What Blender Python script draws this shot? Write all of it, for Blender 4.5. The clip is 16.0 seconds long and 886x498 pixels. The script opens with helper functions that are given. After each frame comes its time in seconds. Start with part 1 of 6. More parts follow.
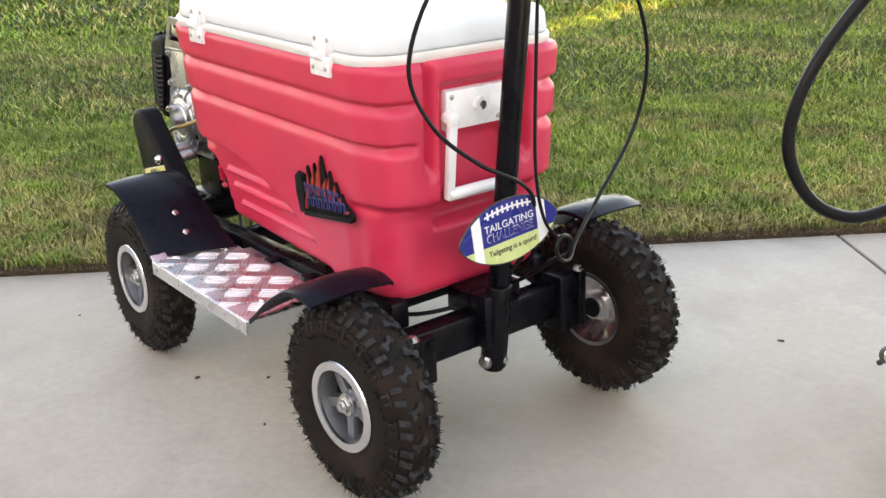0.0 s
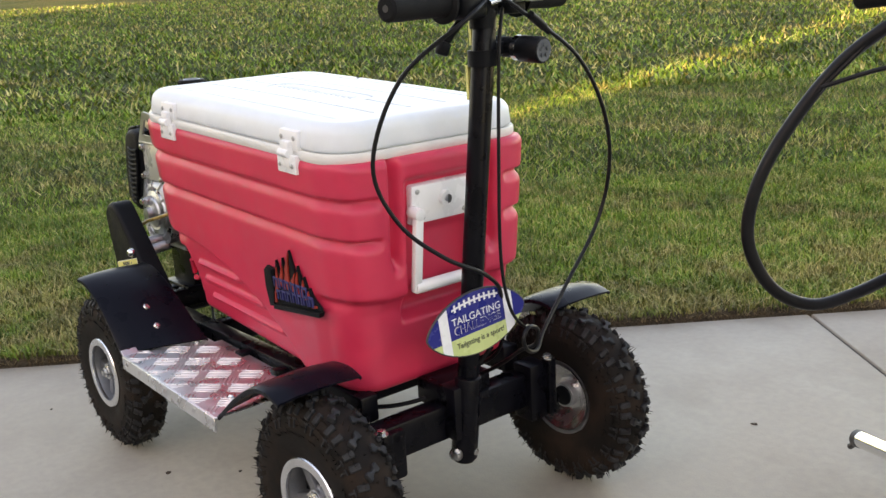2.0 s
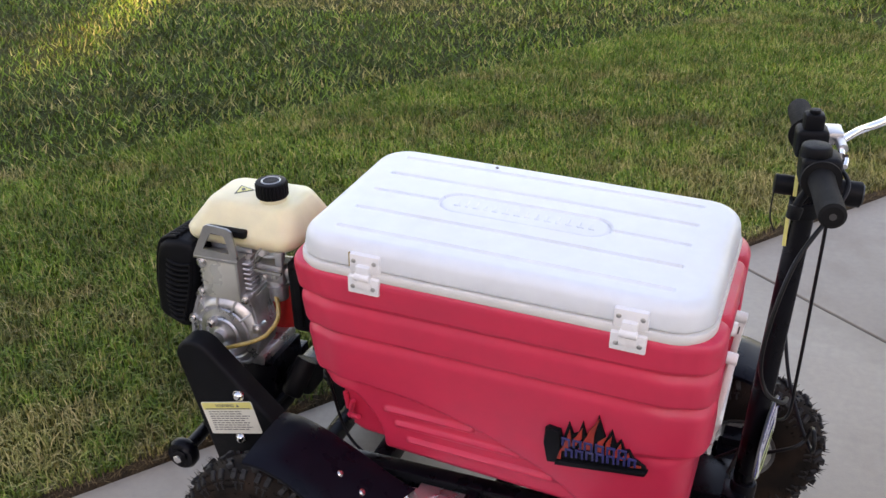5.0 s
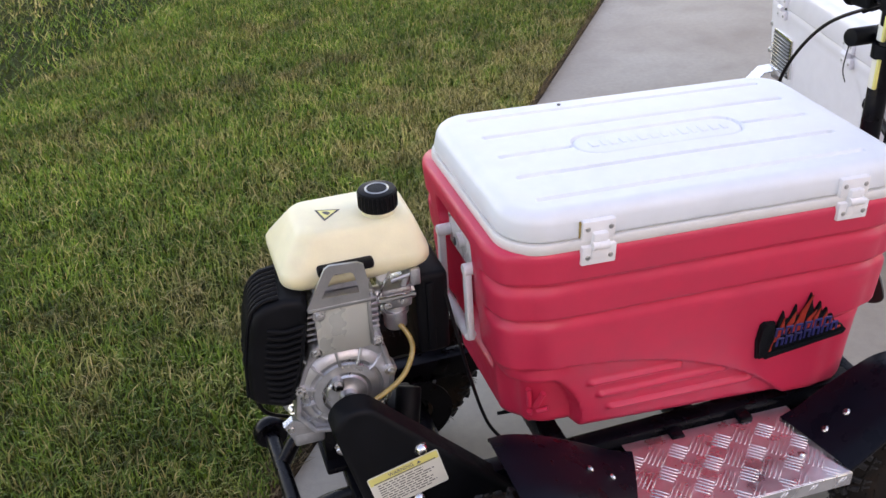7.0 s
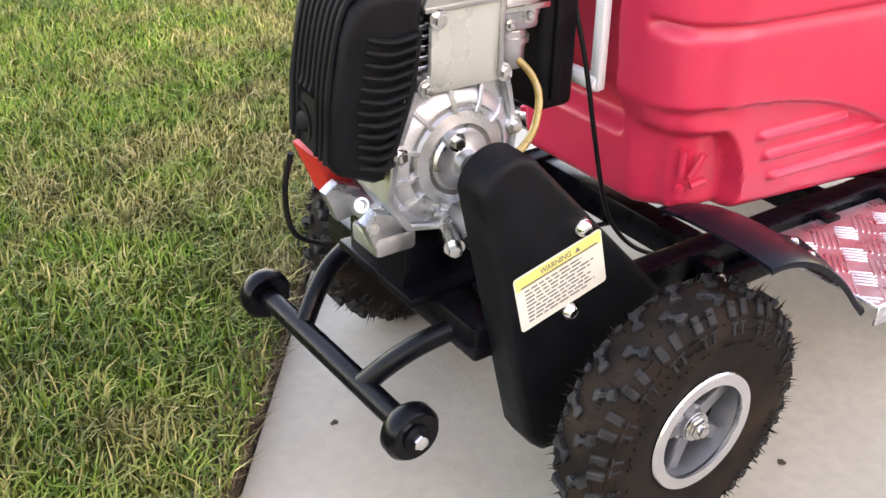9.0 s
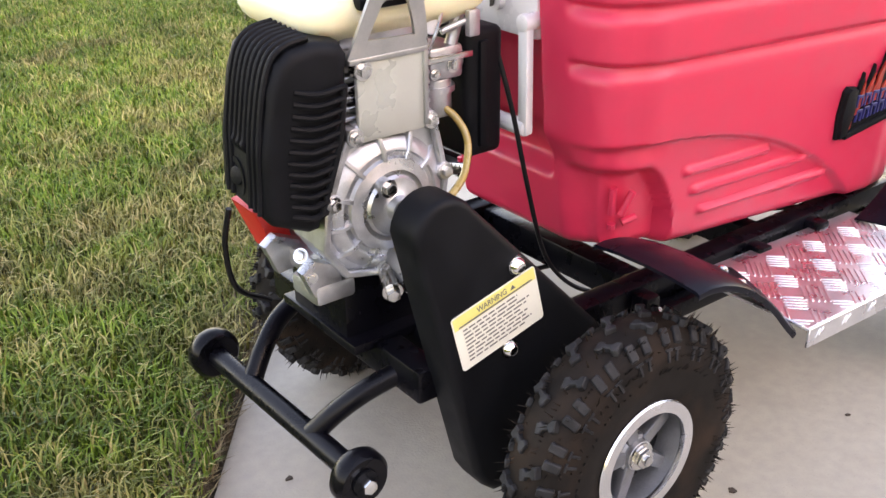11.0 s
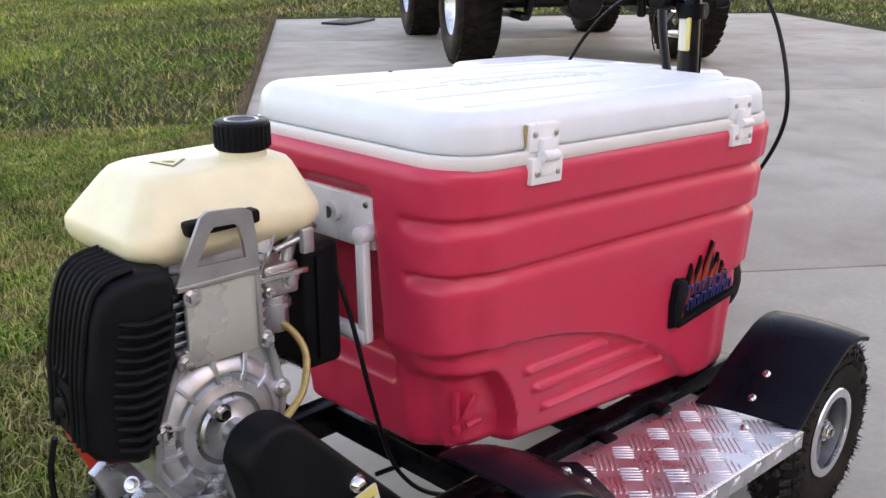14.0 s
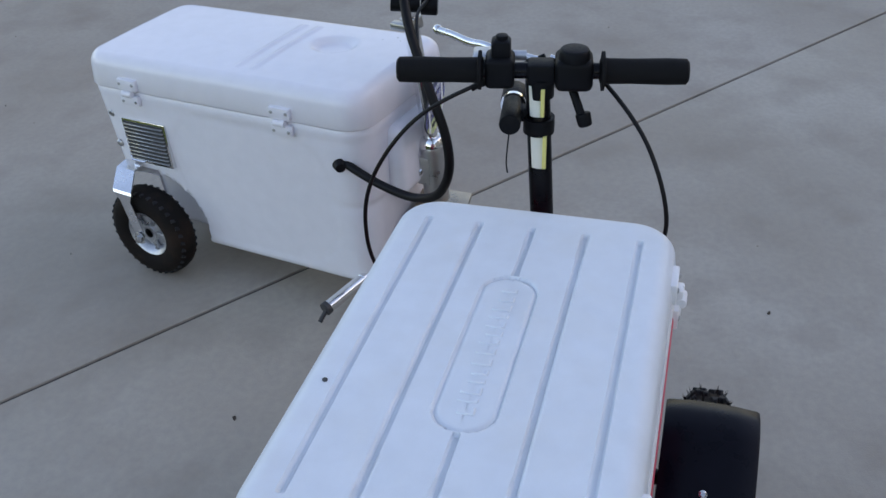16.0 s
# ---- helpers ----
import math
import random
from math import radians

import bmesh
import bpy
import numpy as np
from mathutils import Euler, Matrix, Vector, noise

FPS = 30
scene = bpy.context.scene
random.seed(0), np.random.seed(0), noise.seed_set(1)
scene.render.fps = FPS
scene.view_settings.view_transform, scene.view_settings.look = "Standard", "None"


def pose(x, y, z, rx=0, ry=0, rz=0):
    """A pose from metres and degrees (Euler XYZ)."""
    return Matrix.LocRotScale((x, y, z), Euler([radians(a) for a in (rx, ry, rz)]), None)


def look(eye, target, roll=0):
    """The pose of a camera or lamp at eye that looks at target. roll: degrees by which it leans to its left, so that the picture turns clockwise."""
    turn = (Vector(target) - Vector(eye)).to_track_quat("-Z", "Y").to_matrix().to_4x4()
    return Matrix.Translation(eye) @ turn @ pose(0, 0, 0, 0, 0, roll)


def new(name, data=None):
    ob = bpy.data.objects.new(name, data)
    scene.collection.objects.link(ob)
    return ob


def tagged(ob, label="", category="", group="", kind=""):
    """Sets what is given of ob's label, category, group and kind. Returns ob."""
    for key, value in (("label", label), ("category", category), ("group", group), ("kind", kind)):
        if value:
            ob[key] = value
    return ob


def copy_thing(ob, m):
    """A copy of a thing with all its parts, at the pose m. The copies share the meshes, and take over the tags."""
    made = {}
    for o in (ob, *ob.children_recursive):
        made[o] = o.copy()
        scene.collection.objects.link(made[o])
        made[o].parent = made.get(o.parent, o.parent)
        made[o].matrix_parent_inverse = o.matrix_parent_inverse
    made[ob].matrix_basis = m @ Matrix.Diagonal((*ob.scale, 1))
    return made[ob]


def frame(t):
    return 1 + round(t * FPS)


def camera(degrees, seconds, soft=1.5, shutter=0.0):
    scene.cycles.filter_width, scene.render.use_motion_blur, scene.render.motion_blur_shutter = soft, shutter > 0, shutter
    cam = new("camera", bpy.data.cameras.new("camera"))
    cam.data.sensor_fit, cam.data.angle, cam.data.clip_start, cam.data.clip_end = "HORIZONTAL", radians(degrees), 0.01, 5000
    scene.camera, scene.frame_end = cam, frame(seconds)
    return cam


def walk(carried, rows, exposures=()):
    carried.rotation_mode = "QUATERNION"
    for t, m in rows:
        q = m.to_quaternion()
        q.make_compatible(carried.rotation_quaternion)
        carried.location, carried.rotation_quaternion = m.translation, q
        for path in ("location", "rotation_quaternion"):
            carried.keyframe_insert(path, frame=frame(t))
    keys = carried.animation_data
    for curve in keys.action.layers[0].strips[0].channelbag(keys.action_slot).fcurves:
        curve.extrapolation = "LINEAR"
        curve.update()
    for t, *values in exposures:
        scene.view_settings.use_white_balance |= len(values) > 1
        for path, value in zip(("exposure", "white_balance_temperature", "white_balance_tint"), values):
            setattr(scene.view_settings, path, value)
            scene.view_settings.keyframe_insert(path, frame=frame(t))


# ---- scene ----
cam = camera(47.3, 16.0)
PATH = [
    (0, (1.464, -0.957, 0.813), (-0.03, 0.203, 0.164), -2.6),
    (0.5, (1.465, -0.96, 0.81), (-0.017, 0.217, 0.163), -2.3),
    (1, (1.466, -0.955, 0.81), (-0.008, 0.236, 0.168), -2.3),
    (1.5, (1.47, -0.949, 0.813), (-0.014, 0.262, 0.238), -2.6),
    (2, (1.484, -0.938, 0.84), (-0.02, 0.277, 0.331), -3.2),
    (2.5, (1.48, -0.951, 0.831), (-0.025, 0.271, 0.341), -3.7),
    (3, (1.462, -0.949, 0.82), (-0.024, 0.252, 0.23), -5.7),
    (3.5, (1.359, -1.019, 1.102), (0.127, 0.304, 0.246), -1.7),
    (4, (1.166, -1.106, 1.291), (0.024, 0.258, 0.377), -3.5),
    (4.5, (0.797, -1.289, 1.329), (-0.144, 0.233, 0.435), -4.9),
    (4.7, (0.649, -1.355, 1.356), (-0.189, 0.222, 0.454), -3.6),
    (6.8, (-0.633, -1.333, 1.333), (-0.246, 0.343, 0.314), -2.4),
    (7, (-0.694, -1.221, 1.319), (-0.206, 0.419, 0.284), -2.8),
    (7.5, (-0.892, -1.015, 1.279), (-0.102, 0.434, 0.15), -1.6),
    (8, (-1.031, -0.818, 1.122), (-0.085, 0.341, -0.205), 2.7),
    (8.5, (-1.017, -0.804, 0.893), (-0.103, 0.503, -0.314), 0.2),
    (8.7, (-1.021, -0.797, 0.814), (-0.053, 0.594, -0.247), 1.9),
    (10.8, (-1.02, -0.844, 0.791), (0.057, 0.589, -0.096), -0.9),
    (11, (-1.015, -0.844, 0.795), (0.067, 0.593, -0.079), -0.8),
    (11.5, (-1.008, -0.869, 0.819), (0.069, 0.589, -0.024), -1.6),
    (12, (-1.008, -0.857, 0.822), (0.105, 0.585, -0.005), -1.1),
    (12.5, (-1.006, -0.848, 0.813), (0.156, 0.579, 0.03), -0.8),
    (13, (-0.988, -0.852, 0.833), (0.219, 0.577, 0.123), -1.2),
    (13.5, (-0.976, -0.861, 0.853), (0.292, 0.555, 0.229), -1.5),
    (14, (-0.969, -0.853, 0.854), (0.365, 0.509, 0.252), -0.1),
    (14.5, (-0.971, -0.837, 1.105), (0.381, 0.387, 0.285), -0.7),
    (15, (-1.035, -0.760, 1.370), (0.375, 0.310, 0.436), 0.6),
    (15.5, (-0.930, -0.526, 1.387), (0.556, 0.365, 0.387), -0.9),
    (16, (-0.81, -0.191, 1.375), (0.779, 0.263, 0.248), -2.0),
]
LIGHT = [(0, 2.92, 9700, 23), (1, 2.83, 9700, 24), (1.5, 2.72, 9700, 23), (2, 2.4, 9700, 23), (2.5, 2.15, 9700, 23), (3, 2.36, 9700, 24), (3.5, 2.43, 9500, 24), (4, 2.0, 9200, 26), (4.5, 2.17, 8800, 28), (7, 2.28, 8650, 31), (7.5, 2.18, 8700, 29), (8, 2.58, 9300, 30), (8.5, 3.5, 9650, 28), (11, 3.28, 9500, 31), (11.5, 2.95, 9400, 31), (12, 2.6, 9500, 31), (12.5, 2.75, 9350, 32), (13, 2.6, 9200, 30), (13.5, 2.28, 9000, 31), (14, 2.36, 8700, 31), (14.5, 2.19, 8350, 27), (15, 1.83, 7900, 25), (15.5, 1.72, 7500, 23), (16, 1.48, 7250, 22)]
walk(cam, [(t, look(e, g, r)) for t, e, g, r in PATH], LIGHT)

# ---- world, sun, exposure ----
SUN_ELEV, SUN_AZ = 16.0, 284.0   # degrees; azimuth of the sun seen from the driveway, anticlockwise from +x
world = bpy.data.worlds.new("sky")
scene.world = world
world.use_nodes = True
wn = world.node_tree.nodes
sky = wn.new("ShaderNodeTexSky")
sky.sky_type = "NISHITA"
sky.sun_disc = False
sky.sun_elevation = radians(SUN_ELEV)
sky.sun_rotation = radians(90 - SUN_AZ)
wn["Background"].inputs["Strength"].default_value = 0.15
world.node_tree.links.new(sky.outputs["Color"], wn["Background"].inputs["Color"])
sun = new("sun", bpy.data.lights.new("sun", "SUN"))
sun.data.energy, sun.data.angle, sun.data.color = 3.5, radians(1.2), (1.0, 0.86, 0.62)
sun.matrix_world = look((math.cos(radians(SUN_AZ)) * 40, math.sin(radians(SUN_AZ)) * 40, 40 * math.tan(radians(SUN_ELEV))), (0, 0, 0))


# ---- materials ----
def material(name, color, rough=0.5, metal=0.0, vary=0.12, scale=30.0, fine=400.0, bump=0.15, dist=0.001,
             coat=0.0, spec=0.5, second=None, second_amount=0.5, second_scale=6.0, rvary=0.1, trans=0.0, sss=0.0):
    """Principled surface with variation at two scales, fine relief and uneven gloss; object coordinates in metres."""
    m = bpy.data.materials.new(name)
    m.use_nodes = True
    nt = m.node_tree
    n, l = nt.nodes, nt.links
    p = n["Principled BSDF"]
    tc = n.new("ShaderNodeTexCoord")

    def tex(s, detail=4.0):
        t = n.new("ShaderNodeTexNoise")
        t.inputs["Scale"].default_value, t.inputs["Detail"].default_value = s, detail
        l.new(tc.outputs["Object"], t.inputs["Vector"])
        return t.outputs["Fac"]

    def mix(fac, a, b, kind="MIX"):
        x = n.new("ShaderNodeMix")
        x.data_type, x.blend_type = "RGBA", kind
        for sock, v in ((x.inputs["Factor"], fac), (x.inputs["A"], a), (x.inputs["B"], b)):
            if isinstance(v, (int, float)):
                sock.default_value = v
            elif isinstance(v, tuple):
                sock.default_value = (*v, 1)
            else:
                l.new(v, sock)
        return x.outputs["Result"]

    def ramp(v, lo, hi, a, b):
        r = n.new("ShaderNodeMapRange")
        l.new(v, r.inputs["Value"])
        for k, val in zip(("From Min", "From Max", "To Min", "To Max"), (lo, hi, a, b)):
            r.inputs[k].default_value = val
        return r.outputs["Result"]
    big, small = tex(scale), tex(fine, 2.0)
    c = mix(ramp(big, 0.3, 0.7, 0, 1), tuple(v * (1 - vary) for v in color), tuple(min(1, v * (1 + vary)) for v in color))
    c = mix(ramp(small, 0.3, 0.7, 0, 0.5 * vary), c, (0.0, 0.0, 0.0))
    if second:
        c = mix(ramp(tex(second_scale, 6.0), 0.45, 0.7, 0, second_amount), c, second)
    l.new(c, p.inputs["Base Color"])
    l.new(ramp(big, 0.3, 0.7, max(0.02, rough - rvary), min(1, rough + rvary)), p.inputs["Roughness"])
    p.inputs["Metallic"].default_value = metal
    p.inputs["Coat Weight"].default_value = coat
    p.inputs["Specular IOR Level"].default_value = spec
    p.inputs["Transmission Weight"].default_value = trans
    if sss:
        p.inputs["Subsurface Weight"].default_value = sss
        p.inputs["Subsurface Radius"].default_value = (0.02, 0.016, 0.01)
        p.inputs["Subsurface Scale"].default_value = 0.6
    if bump:
        b = n.new("ShaderNodeBump")
        b.inputs["Strength"].default_value, b.inputs["Distance"].default_value = bump, dist
        l.new(small, b.inputs["Height"])
        l.new(b.outputs["Normal"], p.inputs["Normal"])
    return m


RED = material("red_plastic", (0.66, 0.030, 0.076), 0.42, vary=0.05, bump=0.12, fine=900, second=(0.47, 0.035, 0.075), second_amount=0.3)
WHITE = material("white_plastic", (0.71, 0.755, 0.79), 0.38, vary=0.03, bump=0.08, fine=700, second=(0.66, 0.65, 0.6), second_amount=0.25, second_scale=14)
LIDTRIM = material("white_trim", (0.70, 0.69, 0.66), 0.4, vary=0.04, bump=0.05)
BLACKPAINT = material("black_gloss_paint", (0.003, 0.003, 0.005), 0.30, vary=0.3, spec=0.16, bump=0.05, fine=300)
BLACKPLASTIC = material("black_plastic", (0.0045, 0.005, 0.0065), 0.5, spec=0.13, vary=0.25, bump=0.25, fine=1200)
FENDER = material("fender_plastic", (0.004, 0.0045, 0.009), 0.30, spec=0.12, vary=0.2, bump=0.06, fine=500, rvary=0.06)
RUBBER = material("tyre_rubber", (0.010, 0.0080, 0.0070), 0.72, spec=0.14, vary=0.25, bump=0.3, fine=500, second=(0.040, 0.024, 0.016), second_amount=0.6, second_scale=16)
TREAD = material("tread_rubber", (0.014, 0.0145, 0.016), 0.6, spec=0.25, vary=0.3, bump=0.3, fine=500, second=(0.050, 0.050, 0.052), second_amount=0.5, second_scale=60)
ALU = material("cast_aluminium", (0.56, 0.57, 0.59), 0.34, metal=0.9, vary=0.18, bump=0.35, fine=700, rvary=0.12, second=(0.30, 0.30, 0.31), second_amount=0.5, second_scale=40)
# duller cast aluminium, darkened in colour for the shade inside the rims
SHADEDCAST = material("dull_shaded_cast_aluminium", (0.26, 0.265, 0.28), 0.45, metal=0.85, vary=0.2, bump=0.3, fine=500)
POLISHED = material("polished_aluminium", (0.78, 0.78, 0.79), 0.22, metal=1.0, vary=0.06, bump=0.05, rvary=0.08)
CHROME = material("chrome", (0.80, 0.80, 0.80), 0.10, metal=1.0, vary=0.05, bump=0.0, rvary=0.05)
STEEL = material("brushed_steel", (0.46, 0.46, 0.45), 0.34, metal=0.95, vary=0.12, bump=0.1)
ZINC = material("zinc_bolt", (0.62, 0.615, 0.60), 0.25, metal=1.0, vary=0.12, bump=0.1)
PLATE = material("checker_plate", (0.74, 0.73, 0.74), 0.31, metal=0.95, vary=0.10, bump=0.15, fine=500, rvary=0.1)
GREYPLATE = material("grey_cylinder_plate", (0.50, 0.51, 0.46), 0.30, metal=0.4, vary=0.03, bump=0.1)
TANK = material("fuel_tank_plastic", (0.80, 0.74, 0.50), 0.38, vary=0.05, bump=0.06, sss=0.35, second=(0.78, 0.66, 0.34), second_amount=0.35, second_scale=9)
YELLOW = material("label_yellow", (0.74, 0.68, 0.22), 0.45, vary=0.06, bump=0.02)
PAPER = material("label_white", (0.72, 0.71, 0.62), 0.4, vary=0.04, bump=0.02)
LABELINK = material("label_print", (0.13, 0.13, 0.12), 0.5, vary=0.1, bump=0.0)
INK = material("label_ink", (0.045, 0.045, 0.045), 0.5, vary=0.1, bump=0.0)
NAVY = material("sign_blue", (0.018, 0.026, 0.20), 0.3, vary=0.05, bump=0.02)
LIME = material("sign_lime", (0.55, 0.63, 0.27), 0.3, vary=0.04, bump=0.02)
SIGNWHITE = material("sign_white", (0.80, 0.80, 0.80), 0.3, vary=0.02, bump=0.02)
FLAME = material("logo_red", (0.34, 0.024, 0.012), 0.4, vary=0.25, bump=0.05)
LOGOBLUE = material("logo_blue", (0.018, 0.020, 0.12), 0.4, vary=0.2, bump=0.05)
REDCAP = material("red_engine_plastic", (0.55, 0.025, 0.02), 0.4, vary=0.08, bump=0.1)
FUELHOSE = material("fuel_hose", (0.36, 0.25, 0.07), 0.25, vary=0.2, bump=0.0, coat=0.4)
CABLE = material("cable_black", (0.006, 0.006, 0.007), 0.42, spec=0.2, vary=0.2, bump=0.1)
GRIP = material("foam_grip", (0.006, 0.006, 0.0065), 0.8, spec=0.2, vary=0.3, bump=0.5, fine=900)
SOIL = material("soil_thatch", (0.062, 0.042, 0.022), 0.95, vary=0.4, scale=18, fine=160, bump=1.0, dist=0.01)
GLASS = material("lens_glass", (0.10, 0.11, 0.12), 0.08, metal=0.3, vary=0.1, bump=0.1)
BROWNSTEEL = material("stained_steel", (0.34, 0.29, 0.23), 0.32, metal=0.95, vary=0.2, bump=0.1)
TRUCKPAINT = material("truck_dark_paint", (0.010, 0.010, 0.011), 0.35, vary=0.2)
WALLMAT = material("shade_block_wall", (0.42, 0.36, 0.30), 0.85, vary=0.15, scale=6, fine=90, bump=0.4)
ROOFMAT = material("shade_block_roof", (0.08, 0.075, 0.07), 0.9, vary=0.3, scale=8, fine=60, bump=0.5)


# ---- mesh helpers ----
def mesh_of(name, bm, mat, smooth=38):
    if isinstance(bm, bmesh.types.BMesh):
        bmesh.ops.recalc_face_normals(bm, faces=bm.faces[:])
        lim = radians(smooth)
        for f in bm.faces:
            f.smooth = True
        for e in bm.edges:
            if len(e.link_faces) == 2 and e.calc_face_angle(0.0) > lim:
                e.smooth = False
        me = bpy.data.meshes.new(name)
        bm.to_mesh(me)
        bm.free()
    else:
        me = bm
    me.materials.clear()
    me.materials.append(mat)
    return me


def part(name, bm, mat, parent, label="", smooth=38):
    """Links a bmesh as one mesh object under a thing or a part."""
    ob = new(name, mesh_of(name, bm, mat, smooth))
    ob.parent = parent
    if label:
        ob["label"] = label
    return ob


def thing(name, m, label, category, group="", kind=""):
    ob = new(name)
    ob.empty_display_size = 0.1
    ob.matrix_world = m
    return tagged(ob, label, category, group, kind)


def join(*bms):
    out = bmesh.new()
    tmp = bpy.data.meshes.new("tmp")
    for b in bms:
        b.to_mesh(tmp)
        out.from_mesh(tmp)
        b.free()
    bpy.data.meshes.remove(tmp)
    return out


def moved(bm, m):
    bm.transform(m)
    return bm


def box(lo, hi, bevel=0.0, seg=2):
    bm = bmesh.new()
    c = [(a + b) / 2 for a, b in zip(lo, hi)]
    s = [abs(b - a) for a, b in zip(lo, hi)]
    bmesh.ops.create_cube(bm, size=1, matrix=Matrix.Translation(c) @ Matrix.Diagonal((*s, 1)))
    if bevel:
        bmesh.ops.bevel(bm, geom=bm.edges[:], offset=min(bevel, min(s) * 0.45), segments=seg, affect="EDGES", profile=0.5)
    return bm


def rod(a, b, r, r2=None, n=16, bevel=0.0):
    a, b = Vector(a), Vector(b)
    bm = bmesh.new()
    d = b - a
    m = Matrix.Translation((a + b) / 2) @ d.to_track_quat("Z", "Y").to_matrix().to_4x4()
    bmesh.ops.create_cone(bm, cap_ends=True, segments=n, radius1=r, radius2=r if r2 is None else r2, depth=d.length, matrix=m)
    if bevel:
        caps = [e for e in bm.edges if any(len(f.verts) > 4 for f in e.link_faces)]
        bmesh.ops.bevel(bm, geom=caps, offset=bevel, segments=2, affect="EDGES", profile=0.5)
    return bm


def smooth_path(pts, steps=8):
    """Catmull-Rom through the given points."""
    p = [Vector(q) for q in pts]
    p = [p[0] * 2 - p[1]] + p + [p[-1] * 2 - p[-2]]
    out = []
    for i in range(1, len(p) - 2):
        for k in range(steps):
            t = k / steps
            out.append(0.5 * (2 * p[i] + (p[i + 1] - p[i - 1]) * t + (2 * p[i - 1] - 5 * p[i] + 4 * p[i + 1] - p[i + 2]) * t * t
                              + (3 * p[i] - p[i - 1] - 3 * p[i + 1] + p[i + 2]) * t ** 3))
    out.append(p[-2])
    return out


def tube(pts, r, n=10, steps=8, curved=True):
    """A round bar or hose swept along a path, with capped ends."""
    path = smooth_path(pts, steps) if curved else [Vector(q) for q in pts]
    bm = bmesh.new()
    rings = []
    prev = None
    for i, q in enumerate(path):
        d = (path[min(i + 1, len(path) - 1)] - path[max(i - 1, 0)]).normalized()
        ref = prev if prev is not None else (Vector((0, 0, 1)) if abs(d.z) < 0.9 else Vector((1, 0, 0)))
        u = (ref - d * ref.dot(d)).normalized()
        prev = u
        v = d.cross(u)
        rings.append([bm.verts.new(q + (u * math.cos(2 * math.pi * k / n) + v * math.sin(2 * math.pi * k / n)) * r) for k in range(n)])
    for a, b in zip(rings, rings[1:]):
        for k in range(n):
            bm.faces.new((a[k], a[(k + 1) % n], b[(k + 1) % n], b[k]))
    bm.faces.new(rings[0][::-1])
    bm.faces.new(rings[-1])
    return bm


def prism(poly, depth, m=None, bevel=0.0, seg=2):
    """A flat outline (x, y) drawn out along z from 0 to depth, then moved by m."""
    bm = bmesh.new()
    bottom = [bm.verts.new((x, y, 0)) for x, y in poly]
    f = bm.faces.new(bottom)
    r = bmesh.ops.extrude_face_region(bm, geom=[f])
    top = [v for v in r["geom"] if isinstance(v, bmesh.types.BMVert)]
    bmesh.ops.translate(bm, verts=top, vec=(0, 0, depth))
    if bevel:
        caps = [e for e in bm.edges if all(abs(v.co.z - depth) < 1e-6 for v in e.verts)]
        bmesh.ops.bevel(bm, geom=caps, offset=bevel, segments=seg, affect="EDGES", profile=0.5)
    if m is not None:
        bm.transform(m)
    return bm


def lathe(profile, n=48, close=False):
    """(radius, y) turned round the y axis."""
    bm = bmesh.new()
    rings = [[bm.verts.new((r * math.cos(2 * math.pi * k / n), y, r * math.sin(2 * math.pi * k / n))) for k in range(n)] for r, y in profile]
    pairs = list(zip(rings, rings[1:])) + ([(rings[-1], rings[0])] if close else [])
    for a, b in pairs:
        for k in range(n):
            bm.faces.new((a[k], a[(k + 1) % n], b[(k + 1) % n], b[k]))
    return bm


def rrect(hx, hy, r, step=0.004):
    """Points of a rounded rectangle, anticlockwise; their number depends on step, hx0, hy0 alone when reused by scale."""
    pts = []
    r = max(0.0001, min(r, hx - 1e-4, hy - 1e-4))
    nx, ny, nc = RR_N
    for (cx, cy, a0, sx, sy, cnt) in ((hx - r, hy - r, 0, -1, 0, nx), (-(hx - r), hy - r, 90, 0, -1, ny), (-(hx - r), -(hy - r), 180, 1, 0, nx), (hx - r, -(hy - r), 270, 0, 1, ny)):
        for k in range(nc):
            a = radians(a0 + 90 * k / nc)
            pts.append((cx + r * math.cos(a), cy + r * math.sin(a)))
        ex, ey = cx + r * math.cos(radians(a0 + 90)), cy + r * math.sin(radians(a0 + 90))
        length = 2 * (hx - r) if sx else 2 * (hy - r)
        for k in range(cnt):
            pts.append((ex + sx * length * k / cnt, ey + sy * length * k / cnt))
    return pts


RR_N = (130, 80, 12)


def loft(rings, cap_bottom=True, cap_top=True):
    vs = [v for ring in rings for v in ring]
    n = len(rings[0])
    fs = []
    for i in range(len(rings) - 1):
        a, b = i * n, (i + 1) * n
        fs += [(a + k, a + (k + 1) % n, b + (k + 1) % n, b + k) for k in range(n)]
    if cap_bottom:
        fs.append(tuple(range(n))[::-1])
    if cap_top:
        fs.append(tuple(range((len(rings) - 1) * n, len(rings) * n)))
    me = bpy.data.meshes.new("loft")
    me.from_pydata(vs, [], fs)
    bm = bmesh.new()
    bm.from_mesh(me)
    bpy.data.meshes.remove(me)
    return bm


